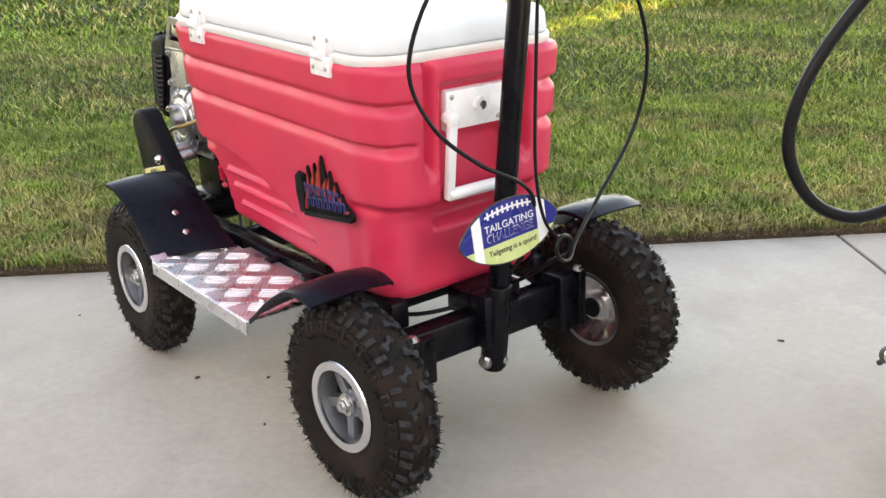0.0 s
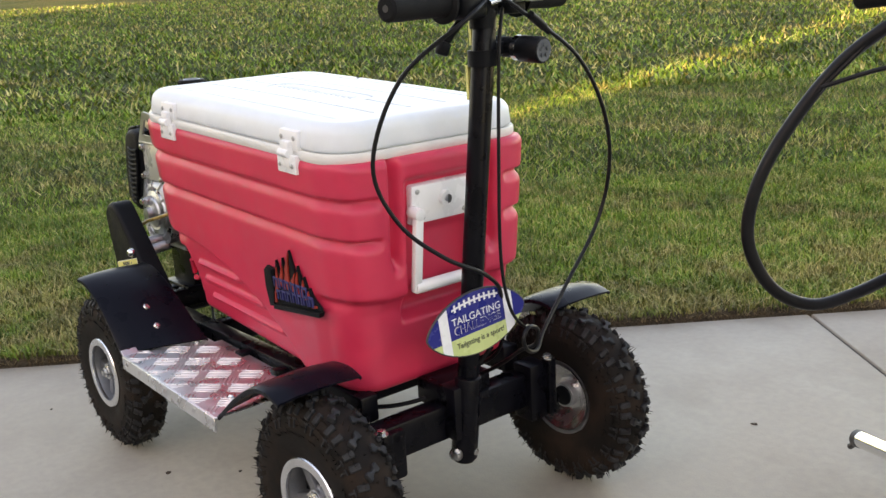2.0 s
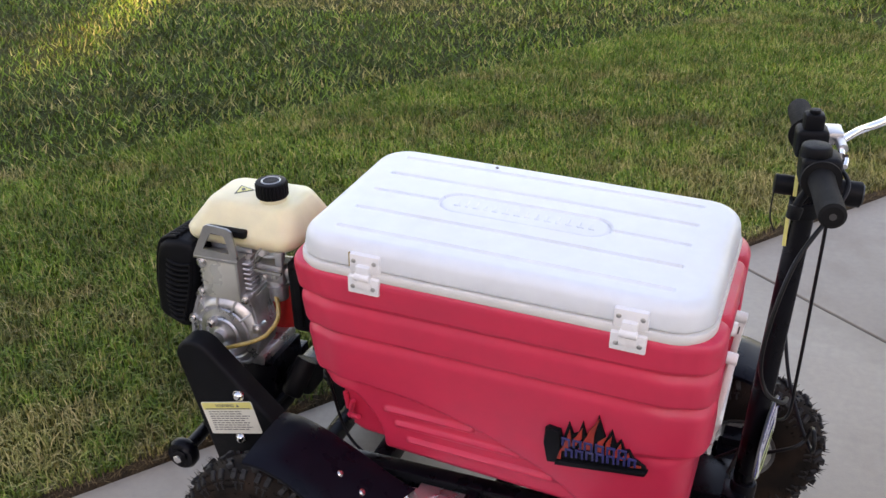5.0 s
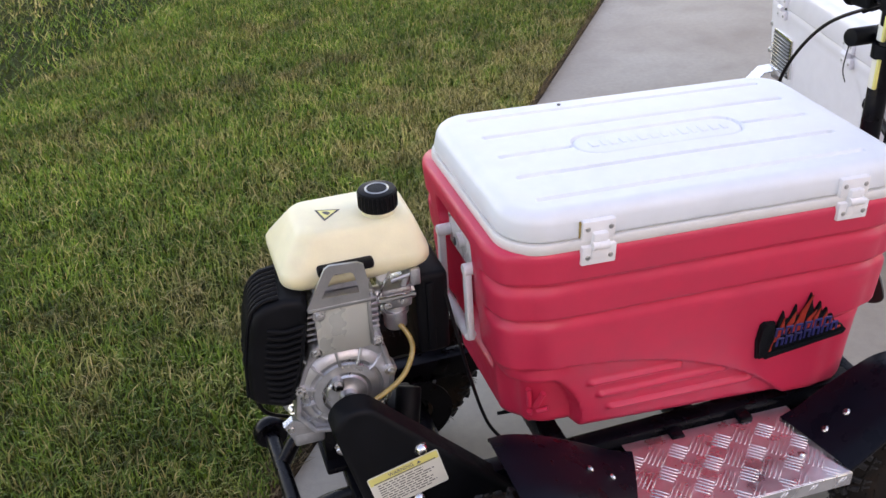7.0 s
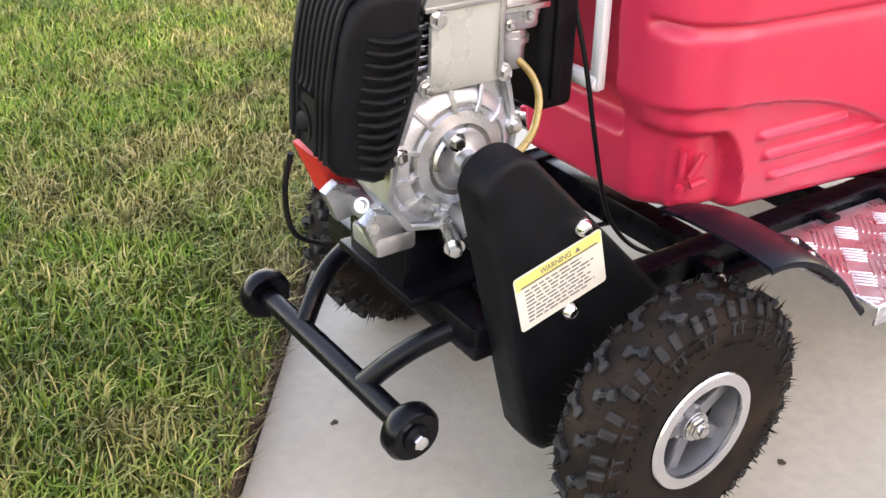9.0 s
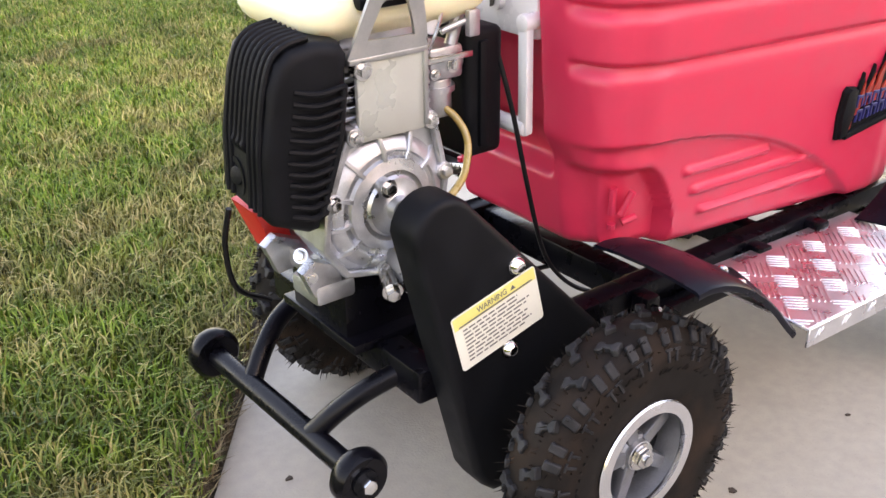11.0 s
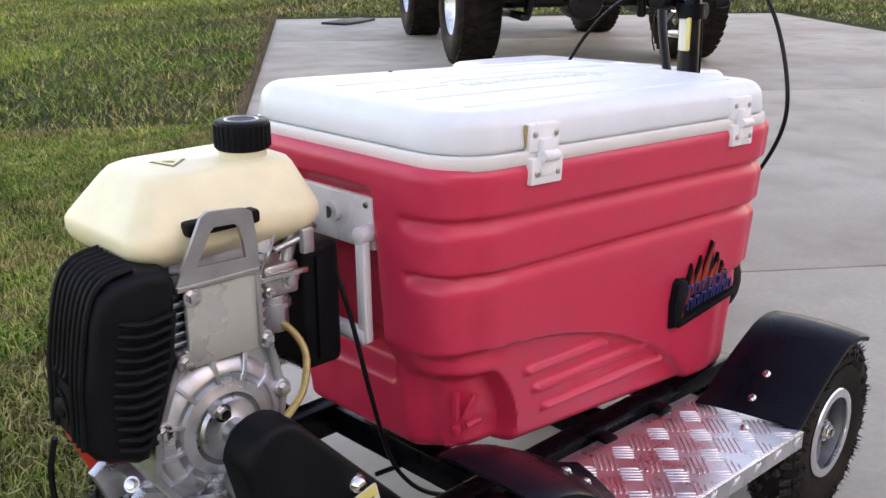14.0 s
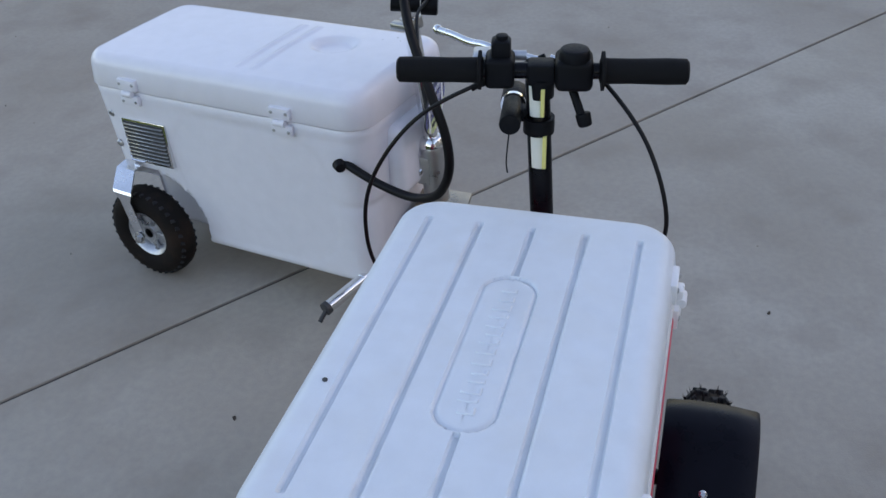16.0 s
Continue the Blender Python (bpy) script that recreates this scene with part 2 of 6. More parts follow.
def letters(text, size, m, depth=0.0006, fit=None):
    """Raised lettering in the built-in font, centred, in the plane of m."""
    cu = bpy.data.curves.new("letters", "FONT")
    cu.body, cu.size, cu.extrude, cu.align_x, cu.align_y = text, size, depth, "CENTER", "CENTER"
    cu.resolution_u = 3
    ob = bpy.data.objects.new("letters", cu)
    scene.collection.objects.link(ob)
    me = bpy.data.meshes.new_from_object(ob, depsgraph=bpy.context.evaluated_depsgraph_get())
    bpy.data.objects.remove(ob)
    bpy.data.curves.remove(cu)
    bm = bmesh.new()
    bm.from_mesh(me)
    bpy.data.meshes.remove(me)
    if fit:
        w = max(v.co.x for v in bm.verts) - min(v.co.x for v in bm.verts)
        bm.transform(Matrix.Diagonal((fit / w, 1, 1, 1)))
    bm.transform(m)
    return bm


def bolt(at, axis, r=0.006, h=0.004, dome=False):
    """A bolt head with its washer, at a place, standing out along axis."""
    a, d = Vector(at), Vector(axis).normalized()
    if dome:
        return join(rod(a, a + d * h * 0.5, r, n=14), rod(a + d * h * 0.5, a + d * h * 1.1, r * 0.96, r * 0.55, n=14))
    return join(rod(a, a + d * 0.0015, r * 1.45, n=16), rod(a, a + d * (h + 0.0015), r, n=6, bevel=r * 0.12))


def smoothstep(a, b, x):
    t = np.clip((x - a) / (b - a), 0, 1)
    return t * t * (3 - 2 * t)


# ---- the setting: lawn, soil edge, driveway, unseen shading blocks behind the camera ----
EDGE = Vector((0.2085, 1.244))                 # a joint meets the lawn here
ALONG = Vector((0.602, 0.798)).normalized()   # the lawn's edge
ACROSS = Vector((ALONG.y, -ALONG.x))          # over the driveway
DRIVE_W, DRIVE_END, SLAB = 5.3, 8.1, 2.967


def plan(a, b):
    """Metres along the lawn's edge and across the driveway to x, y."""
    q = EDGE + ALONG * a + ACROSS * b
    return q.x, q.y


def lawn_z(a, b):
    """The lawn's height: level near the driveway, a slow rise farther off."""
    r = max(0.0, -b - 5.0)
    return 0.010 - 0.010 * min(1.0, max(0.0, -b - 0.05) / 0.9) + 0.055 * r * r / (r + 4.0) + (0.008 * noise.noise((a * 0.8, b * 0.8, 0)) if -b < 30 else 0)


def grass_material():
    m = bpy.data.materials.new("lawn_grass")
    m.use_nodes = True
    n, l = m.node_tree.nodes, m.node_tree.links
    p = n["Principled BSDF"]
    geo = n.new("ShaderNodeNewGeometry")
    mp = n.new("ShaderNodeMapping")
    mp.inputs["Rotation"].default_value = (0, 0, radians(-12))
    l.new(geo.outputs["Position"], mp.inputs["Vector"])

    def tex(scale, vec=None, detail=3.0):
        t = n.new("ShaderNodeTexNoise")
        t.inputs["Scale"].default_value, t.inputs["Detail"].default_value = scale, detail
        l.new(vec or geo.outputs["Position"], t.inputs["Vector"])
        return t.outputs["Fac"]

    def ramp(fac, stops):
        r = n.new("ShaderNodeValToRGB")
        el = r.color_ramp.elements
        while len(el) < len(stops):
            el.new(0.5)
        for e, (pos, c) in zip(el, stops):
            e.position, e.color = pos, (*c, 1)
        l.new(fac, r.inputs["Fac"])
        return r.outputs["Color"]

    def mix(fac, a, b):
        x = n.new("ShaderNodeMix")
        x.data_type = "RGBA"
        for sock, v in ((x.inputs["Factor"], fac), (x.inputs["A"], a), (x.inputs["B"], b)):
            if isinstance(v, float):
                sock.default_value = v
            else:
                l.new(v, sock)
        return x.outputs["Result"]

    def math_node(op, a, b):
        x = n.new("ShaderNodeMath")
        x.operation = op
        for sock, v in zip(x.inputs, (a, b)):
            if isinstance(v, float):
                sock.default_value = v
            else:
                l.new(v, sock)
        return x.outputs[0]
    wide = n.new("ShaderNodeMapping")
    wide.inputs["Scale"].default_value = (0.35, 1.6, 1)
    l.new(mp.outputs["Vector"], wide.inputs["Vector"])
    patches = math_node("ADD", math_node("MULTIPLY", tex(1.1, wide.outputs["Vector"], 4.0), 0.6), math_node("MULTIPLY", tex(9.0, None, 3.0), 0.4))
    island = ramp(geo.outputs["Random Per Island"], ((0.0, (0.030, 0.070, 0.010)), (0.40, (0.096, 0.182, 0.024)), (0.72, (0.182, 0.275, 0.046)), (0.88, (0.265, 0.250, 0.080)), (1.0, (0.46, 0.39, 0.17))))
    straw = ramp(geo.outputs["Random Per Island"], ((0.0, (0.080, 0.060, 0.022)), (0.5, (0.250, 0.190, 0.075)), (1.0, (0.52, 0.41, 0.21))))
    # drier towards the driveway
    dot = n.new("ShaderNodeVectorMath")
    dot.operation = "DOT_PRODUCT"
    l.new(geo.outputs["Position"], dot.inputs[0])
    dot.inputs[1].default_value = (ACROSS.x, ACROSS.y, 0)
    near = n.new("ShaderNodeMapRange")
    l.new(dot.outputs["Value"], near.inputs["Value"])
    e0 = EDGE.dot(ACROSS)
    for k, v in zip(("From Min", "From Max", "To Min", "To Max"), (e0 - 1.1, e0 - 0.03, 0.0, 0.085)):
        near.inputs[k].default_value = v
    patches = math_node("ADD", patches, near.outputs["Result"])
    amount = n.new("ShaderNodeMapRange")
    l.new(patches, amount.inputs["Value"])
    for k, v in zip(("From Min", "From Max", "To Min", "To Max"), (0.515, 0.615, 0.0, 0.66)):
        amount.inputs[k].default_value = v
    c = mix(amount.outputs["Result"], island, straw)
    swath = n.new("ShaderNodeMapping")
    swath.inputs["Scale"].default_value = (0.25, 1.1, 1)
    l.new(mp.outputs["Vector"], swath.inputs["Vector"])
    tone = n.new("ShaderNodeMapRange")
    l.new(math_node("ADD", math_node("MULTIPLY", tex(0.9, swath.outputs["Vector"], 5.0), 0.55), math_node("MULTIPLY", tex(6.5, None, 4.0), 0.45)), tone.inputs["Value"])
    for k, v in zip(("From Min", "From Max", "To Min", "To Max"), (0.38, 0.62, 0.56, 1.55)):
        tone.inputs[k].default_value = v
    hsv = n.new("ShaderNodeHueSaturation")
    l.new(tone.outputs["Result"], hsv.inputs["Value"])
    l.new(c, hsv.inputs["Color"])
    hsv.inputs["Saturation"].default_value = 1.05
    c = hsv.outputs["Color"]
    l.new(c, p.inputs["Base Color"])
    p.inputs["Roughness"].default_value = 0.55
    p.inputs["Specular IOR Level"].default_value = 0.25
    p.inputs["Subsurface Weight"].default_value = 0.0
    return m


def turf_material():
    """The ground below and beyond the blades."""
    m = material("turf", (0.032, 0.048, 0.011), 0.95, vary=0.35, scale=3.0, fine=45, bump=1.0, dist=0.04, second=(0.085, 0.075, 0.028), second_amount=0.6, second_scale=0.7, spec=0.1)
    return m


GRASS, TURF = grass_material(), turf_material()

# one sheet of ground to the horizon, finer near the driveway
stepsA = [-900, -300, -100, -40, -20, -12] + [i * 0.8 for i in range(-12, 24)] + [22, 30, 60, 150, 400, 900]
stepsB = [-900, -300, -120, -60, -35, -25, -20] + [i * 0.8 for i in range(-22, 0)] + [-0.3, -0.04, -0.012] + [i * 0.8 for i in range(1, 12)] + [12, 20, 40, 100, 300, 900]
verts = [(*plan(a, b), -0.03 if b > -0.02 else lawn_z(a, b)) for a in stepsA for b in stepsB]
nb = len(stepsB)
faces = [(i * nb + j, (i + 1) * nb + j, (i + 1) * nb + j + 1, i * nb + j + 1) for i in range(len(stepsA) - 1) for j in range(nb - 1)]
me = bpy.data.meshes.new("ground")
me.from_pydata(verts, [], faces)
for f in me.polygons:
    f.use_smooth = True
me.materials.append(TURF)
tagged(new("ground", me), "mown green lawn ground with dry patches", "lawn", kind="structure")


def blades(name, spots, height, width, levels, mat, label, lean=0.5):
    """Many grass blades as one mesh: each a bent strip of its own."""
    k = len(spots)
    rng = np.random.default_rng(len(name) * 7 + k)
    base = np.array(spots)
    ang = rng.uniform(0, 2 * np.pi, k)
    h = height * rng.uniform(0.55, 1.35, k)
    w = width * rng.uniform(0.7, 1.4, k)
    bend = h * rng.uniform(0.1, 1.0, k) * lean * 2
    dx, dy = np.cos(ang), np.sin(ang)
    face = ang + rng.uniform(-0.9, 0.9, k)
    sx, sy = -np.sin(face), np.cos(face)
    rows = []
    for i in range(levels):
        t = i / levels
        z = h * (1 - (1 - t) ** 1.4) * (1 - 0.25 * lean * t)
        off = bend * t * t
        wid = w * (1 - 0.45 * t) * 0.5
        for s in (-1, 1):
            rows.append(np.stack([base[:, 0] + dx * off + s * sx * wid, base[:, 1] + dy * off + s * sy * wid, base[:, 2] + z], 1))
    rows.append(np.stack([base[:, 0] + dx * bend, base[:, 1] + dy * bend, base[:, 2] + h * (1 - 0.25 * lean)], 1))
    nv = len(rows)
    co = np.stack(rows, 1).reshape(-1, 3)
    starts = np.arange(k) * nv
    cols = []
    for i in range(levels - 1):
        cols.append(np.stack([starts + 2 * i, starts + 2 * i + 1, starts + 2 * i + 3, starts + 2 * i + 2], 1))
    tri = np.stack([starts + 2 * (levels - 1), starts + 2 * levels - 1, starts + 2 * levels], 1)
    flat = np.concatenate([c.reshape(-1) for c in cols] + [tri.reshape(-1)])
    sizes = np.concatenate([np.full(k * len(cols), 4), np.full(k, 3)]).astype(np.int32)
    mesh = bpy.data.meshes.new(name)
    mesh.vertices.add(len(co))
    mesh.vertices.foreach_set("co", co.astype(np.float32).reshape(-1))
    mesh.loops.add(len(flat))
    mesh.loops.foreach_set("vertex_index", flat.astype(np.int32))
    mesh.polygons.add(len(sizes))
    mesh.polygons.foreach_set("loop_start", np.concatenate([[0], np.cumsum(sizes)[:-1]]).astype(np.int32))
    mesh.polygons.foreach_set("loop_total", sizes)
    mesh.update(calc_edges=True)
    mesh.materials.append(mat)
    return tagged(new(name, mesh), label, "grass", kind="stuff")


def scatter(count, a0, a1, b0, b1, seed, power=1.0):
    rng = np.random.default_rng(seed)
    a = rng.uniform(a0, a1, count)
    b = b0 + (b1 - b0) * rng.uniform(0, 1, count) ** power
    return [(*plan(x, -y), lawn_z(x, -y)) for x, y in zip(a, b)]


blades("lawn_grass", scatter(250000, -3.2, 2.2, 0.010, 1.8, 1, 1.1), 0.029, 0.0031, 2, GRASS, "short mown lawn grass, green with straw-coloured blades", 0.6)
blades("lawn_grass", scatter(60000, -9.0, -3.2, 0.02, 2.4, 12), 0.032, 0.0065, 1, GRASS, "mown lawn grass along the driveway behind the scooters", 0.8)
blades("lawn_grass", scatter(170000, -7.0, 6.0, 1.5, 5.5, 2, 1.2), 0.034, 0.0060, 1, GRASS, "mown lawn grass with dry patches", 0.7)
blades("lawn_grass", scatter(60000, 2.0, 15.0, 0.03, 4.0, 3), 0.045, 0.008, 1, GRASS, "mown lawn grass along the driveway", 0.7)
blades("lawn_grass", scatter(110000, -16.0, 12.0, 5.2, 22.0, 4, 1.5), 0.06, 0.022, 1, GRASS, "mown lawn grass farther from the driveway", 0.7)
blades("lawn_grass", scatter(40000, 8.12, 20.0, -9.0, 2.0, 5), 0.05, 0.018, 1, GRASS, "mown lawn grass beyond the parking pad", 0.7)
blades("lawn_grass", [(*plan(x, y), -0.004) for x, y in zip(np.random.default_rng(6).uniform(2, 22, 26000), np.random.default_rng(7).uniform(5.45, 12, 26000))], 0.05, 0.016, 1, GRASS, "mown lawn grass beside the pad", 0.7)

# bare soil and thatch where the lawn is cut back along the concrete
rng = random.Random(11)
vs, fs = [], []
na = 320
for i in range(na + 1):
    a = -6 + 16 * i / na
    for j, (b, z) in enumerate(((0.003, -0.03), (-0.003 - 0.006 * rng.random(), 0.002 + 0.006 * rng.random()), (-0.009 - 0.008 * rng.random(), 0.012 + 0.008 * rng.random()), (-0.030 - 0.012 * rng.random(), 0.014 + 0.004 * rng.random()), (-0.09, 0.004))):
        vs.append((*plan(a, b), z))
for i in range(na):
    for j in range(4):
        fs.append((i * 5 + j, (i + 1) * 5 + j, (i + 1) * 5 + j + 1, i * 5 + j + 1))
me = bpy.data.meshes.new("soil_edge")
me.from_pydata(vs, [], fs)
for f in me.polygons:
    f.use_smooth = True
me.materials.append(SOIL)
tagged(new("soil_edge", me), "brown soil and thatch along the cut lawn edge", "soil", kind="structure")
THATCH = material("dry_thatch", (0.20, 0.145, 0.075), 0.8, vary=0.35, scale=60, bump=0.0)
blades("thatch", [(*plan(x, -0.004 - 0.05 * y * y), 0.004 + 0.012 * y) for x, y in zip(np.random.default_rng(8).uniform(-5, 9, 13000), np.random.default_rng(9).uniform(0, 1, 13000))], 0.024, 0.0026, 1, THATCH, "dry brown thatch along the lawn's cut edge", 0.9)

# unseen house-like blocks added behind the camera to shade the driveway
for name, x0, x1, hw in (("neighbour_house", -15.0, 0.94, 7.5), ("house", 1.92, 40.0, 7.5), ("garage", 0.97, 1.89, 3.9)):
    h = thing(name, pose(0, 0, 0), "unseen tan block with dark roof, added to shade the driveway", "house", kind="structure")
    part("wall", box((x0, -17, -0.2), (x1, -14, hw)), WALLMAT, h)
    part("roof", prism([(-17.3, hw), (-13.7, hw), (-15.5, hw + 1.4)], x1 - x0, Matrix(((0, 0, 1, x0), (1, 0, 0, 0), (0, 1, 0, 0), (0, 0, 0, 1)))), ROOFMAT, h)


# ---- wheels (shared by all four corners) ----
def knobby_wheel(parent):
    """A small off-road wheel; its outer face looks to -y, its centre lies at the origin."""
    rim = lathe([(0.0565, -0.042), (0.0665, -0.047), (0.0665, 0.045), (0.060, 0.040), (0.0535, 0.030), (0.0525, -0.010)], 48, True)
    wheel = part("wheel", rim, SHADEDCAST, parent, "cast aluminium wheel with a knobby off-road tyre")
    part("rim_ring", lathe([(0.0555, -0.0485), (0.0560, -0.0515), (0.0685, -0.0515), (0.0700, -0.0485), (0.0690, -0.044), (0.0560, -0.044)], 64, True), POLISHED, wheel, "bright machined rim ring")
    spokes = []
    for k in range(5):
        s = box((0.016, -0.028, -0.0080), (0.056, -0.002, 0.0080), 0.003)
        s.transform(Matrix.Rotation(2 * math.pi * k / 5 + 0.3, 4, "Y"))
        spokes.append(s)
    for s in spokes:
        part("spoke", s, SHADEDCAST, wheel)
    prof = [(0.0675, -0.044), (0.074, -0.0475), (0.092, -0.0525), (0.112, -0.0530), (0.130, -0.048), (0.142, -0.037), (0.1475, -0.020), (0.149, 0.0), (0.1475, 0.020), (0.142, 0.037), (0.130, 0.048), (0.112, 0.0530), (0.092, 0.0525), (0.074, 0.0475), (0.0675, 0.044)]
    part("tyre", lathe(prof, 72), RUBBER, wheel, "dirty black rubber tyre carcass")
    # tread: dog-bone knobs on the crown, paired lugs on the shoulders
    bone = [(-0.015, -0.0062), (-0.008, -0.0068), (-0.004, -0.0030), (0.004, -0.0030), (0.008, -0.0068), (0.015, -0.0062), (0.0152, 0.0062), (0.008, 0.0068), (0.004, 0.0030), (-0.004, 0.0030), (-0.008, 0.0068), (-0.0152, 0.0062)]
    knobs = []
    n = 19
    for k in range(n):
        for row, (y, skew, shift) in enumerate(((-0.0170, 24, 0.0), (0.0170, -24, 0.5))):
            b = prism(bone, 0.0085, pose(0, 0, 0.1455, 0, 0, 90 + skew), 0.0012, 1)
            b.transform(Matrix.Rotation(2 * math.pi * (k + shift) / n, 4, "Y") @ Matrix.Translation((0, y, 0)))
            knobs.append(b)
        for side in (-1, 1):
            for d in (-0.10, 0.10):
                b = box((-0.0050, -0.0105, -0.003), (0.0050, 0.0105, 0.0042), 0.0014, 1)
                b.transform(Matrix.Rotation(2 * math.pi * (k + 0.5 * (side > 0)) / n + d, 4, "Y") @ pose(0, side * 0.0385, 0.1398, -side * 40, 0, side * 8))
                knobs.append(b)
            for d in (-0.050, 0.050):
                for w, l, dy in ((0.0016, 0.0070, 0.0), (0.0050, 0.0015, -0.0062)):
                    b = box((-w, -l, -0.001), (w, l, 0.0022), 0.0006, 1)
                    b.transform(Matrix.Rotation(2 * math.pi * (k + 0.5 * (side < 0)) / n + d, 4, "Y") @ pose(0, side * 0.0505, 0.1225, -side * 70, 0, 0) @ Matrix.Translation((0, side * dy, 0)))
                    knobs.append(b)
    part("tread", join(*knobs), TREAD, wheel, "dusty dog-bone tread knobs")
    # moulding hairs of the new tyre
    rg = random.Random(3)
    vs, fs = [], []
    for k in range(760):
        a = rg.uniform(0, 2 * math.pi)
        u = rg.choice((-1, 1)) * rg.choice((0.017, 0.037, 0.047, 0.0515, 0.053))
        r0 = {0.017: 0.150, 0.037: 0.142, 0.047: 0.130, 0.0515: 0.120, 0.053: 0.106}[abs(u)]
        rad = Vector((math.cos(a), 0, math.sin(a)))
        nrm = (rad * (1.0 if abs(u) < 0.045 else 0.75) + Vector((0, math.copysign(0.1 if abs(u) < 0.03 else 0.75, u), 0)) + Vector([rg.uniform(-0.35, 0.35) for _ in range(3)])).normalized()
        q = rad * r0 + Vector((0, u, 0))
        side = nrm.cross(Vector((0.3, 0.5, 0.8))).normalized() * 0.0015
        up = nrm.cross(side).normalized() * 0.0010
        ln = rg.uniform(0.007, 0.017)
        i = len(vs)
        vs += [q + side, q - side * 0.5 + up, q - side * 0.5 - up, q + nrm * ln]
        fs += [(i, i + 1, i + 3), (i + 1, i + 2, i + 3), (i + 2, i, i + 3)]
    me = bpy.data.meshes.new("moulding_hairs")
    me.from_pydata(vs, [], fs)
    hairs = part("moulding_hairs", me, RUBBER, wheel, "fine rubber moulding hairs")
    hairs["kind"] = "stuff"
    # added black disc stands for the shade seen between the spokes
    part("hub_plate", rod((0, -0.004, 0), (0, 0.004, 0), 0.0535, n=32), BLACKPLASTIC, wheel)
    part("inner_disc", lathe([(0.004, 0.008), (0.028, 0.006), (0.034, 0.010), (0.044, 0.026), (0.053, 0.034), (0.060, 0.044)], 40), POLISHED, wheel, "polished inner rim")
    part("hub_cap", rod((0, 0.006, 0), (0, 0.034, 0), 0.018, n=20, bevel=0.003), BLACKPLASTIC, wheel)
    part("hub", join(rod((0, -0.024, 0), (0, 0.03, 0), 0.022, n=24, bevel=0.003), rod((0, -0.034, 0), (0, -0.020, 0), 0.017, n=24)), ALU, wheel)
    part("axle_nut", join(rod((0, -0.038, 0), (0, -0.033, 0), 0.016, n=20), rod((0, -0.047, 0), (0, -0.038, 0), 0.0115, n=6, bevel=0.001), rod((0, -0.053, 0), (0, -0.047, 0), 0.006, n=12)), ZINC, wheel, "zinc axle nut and washer")
    for ob in [wheel] + list(wheel.children):
        ob.data.transform(Matrix.Diagonal((0.975, 0.69, 0.975, 1)))
    return wheel


red = thing("cooler_scooter", pose(0, 0, 0), "red cooler with a white lid on a four-wheeled motor scooter", "scooter")
WY, WL = 0.272, 0.234      # right and left wheel centres off the x axis
w0 = knobby_wheel(red)
w0.matrix_basis = pose(-0.354, -WY, 0.1512, 0, 20, 0)
copy_thing(w0, pose(0.366, -0.266, 0.1508, 0, 75, 3))
rl = copy_thing(w0, pose(-0.36, WL, 0.1512, 0, 40, 180))
for c in rl.children:
    if c.name.startswith("inner_disc"):
        c.data = c.data.copy()
        c.data.materials[0] = BLACKPAINT
copy_thing(w0, pose(0.36, WL, 0.1512, 0, 10, 183))

# ---- the cooler, a degree or two nose-down on its frame ----
COOL = pose(-0.0016, -0.0040, 0.2713, 0, 2.5, 0)
BH = 0.345


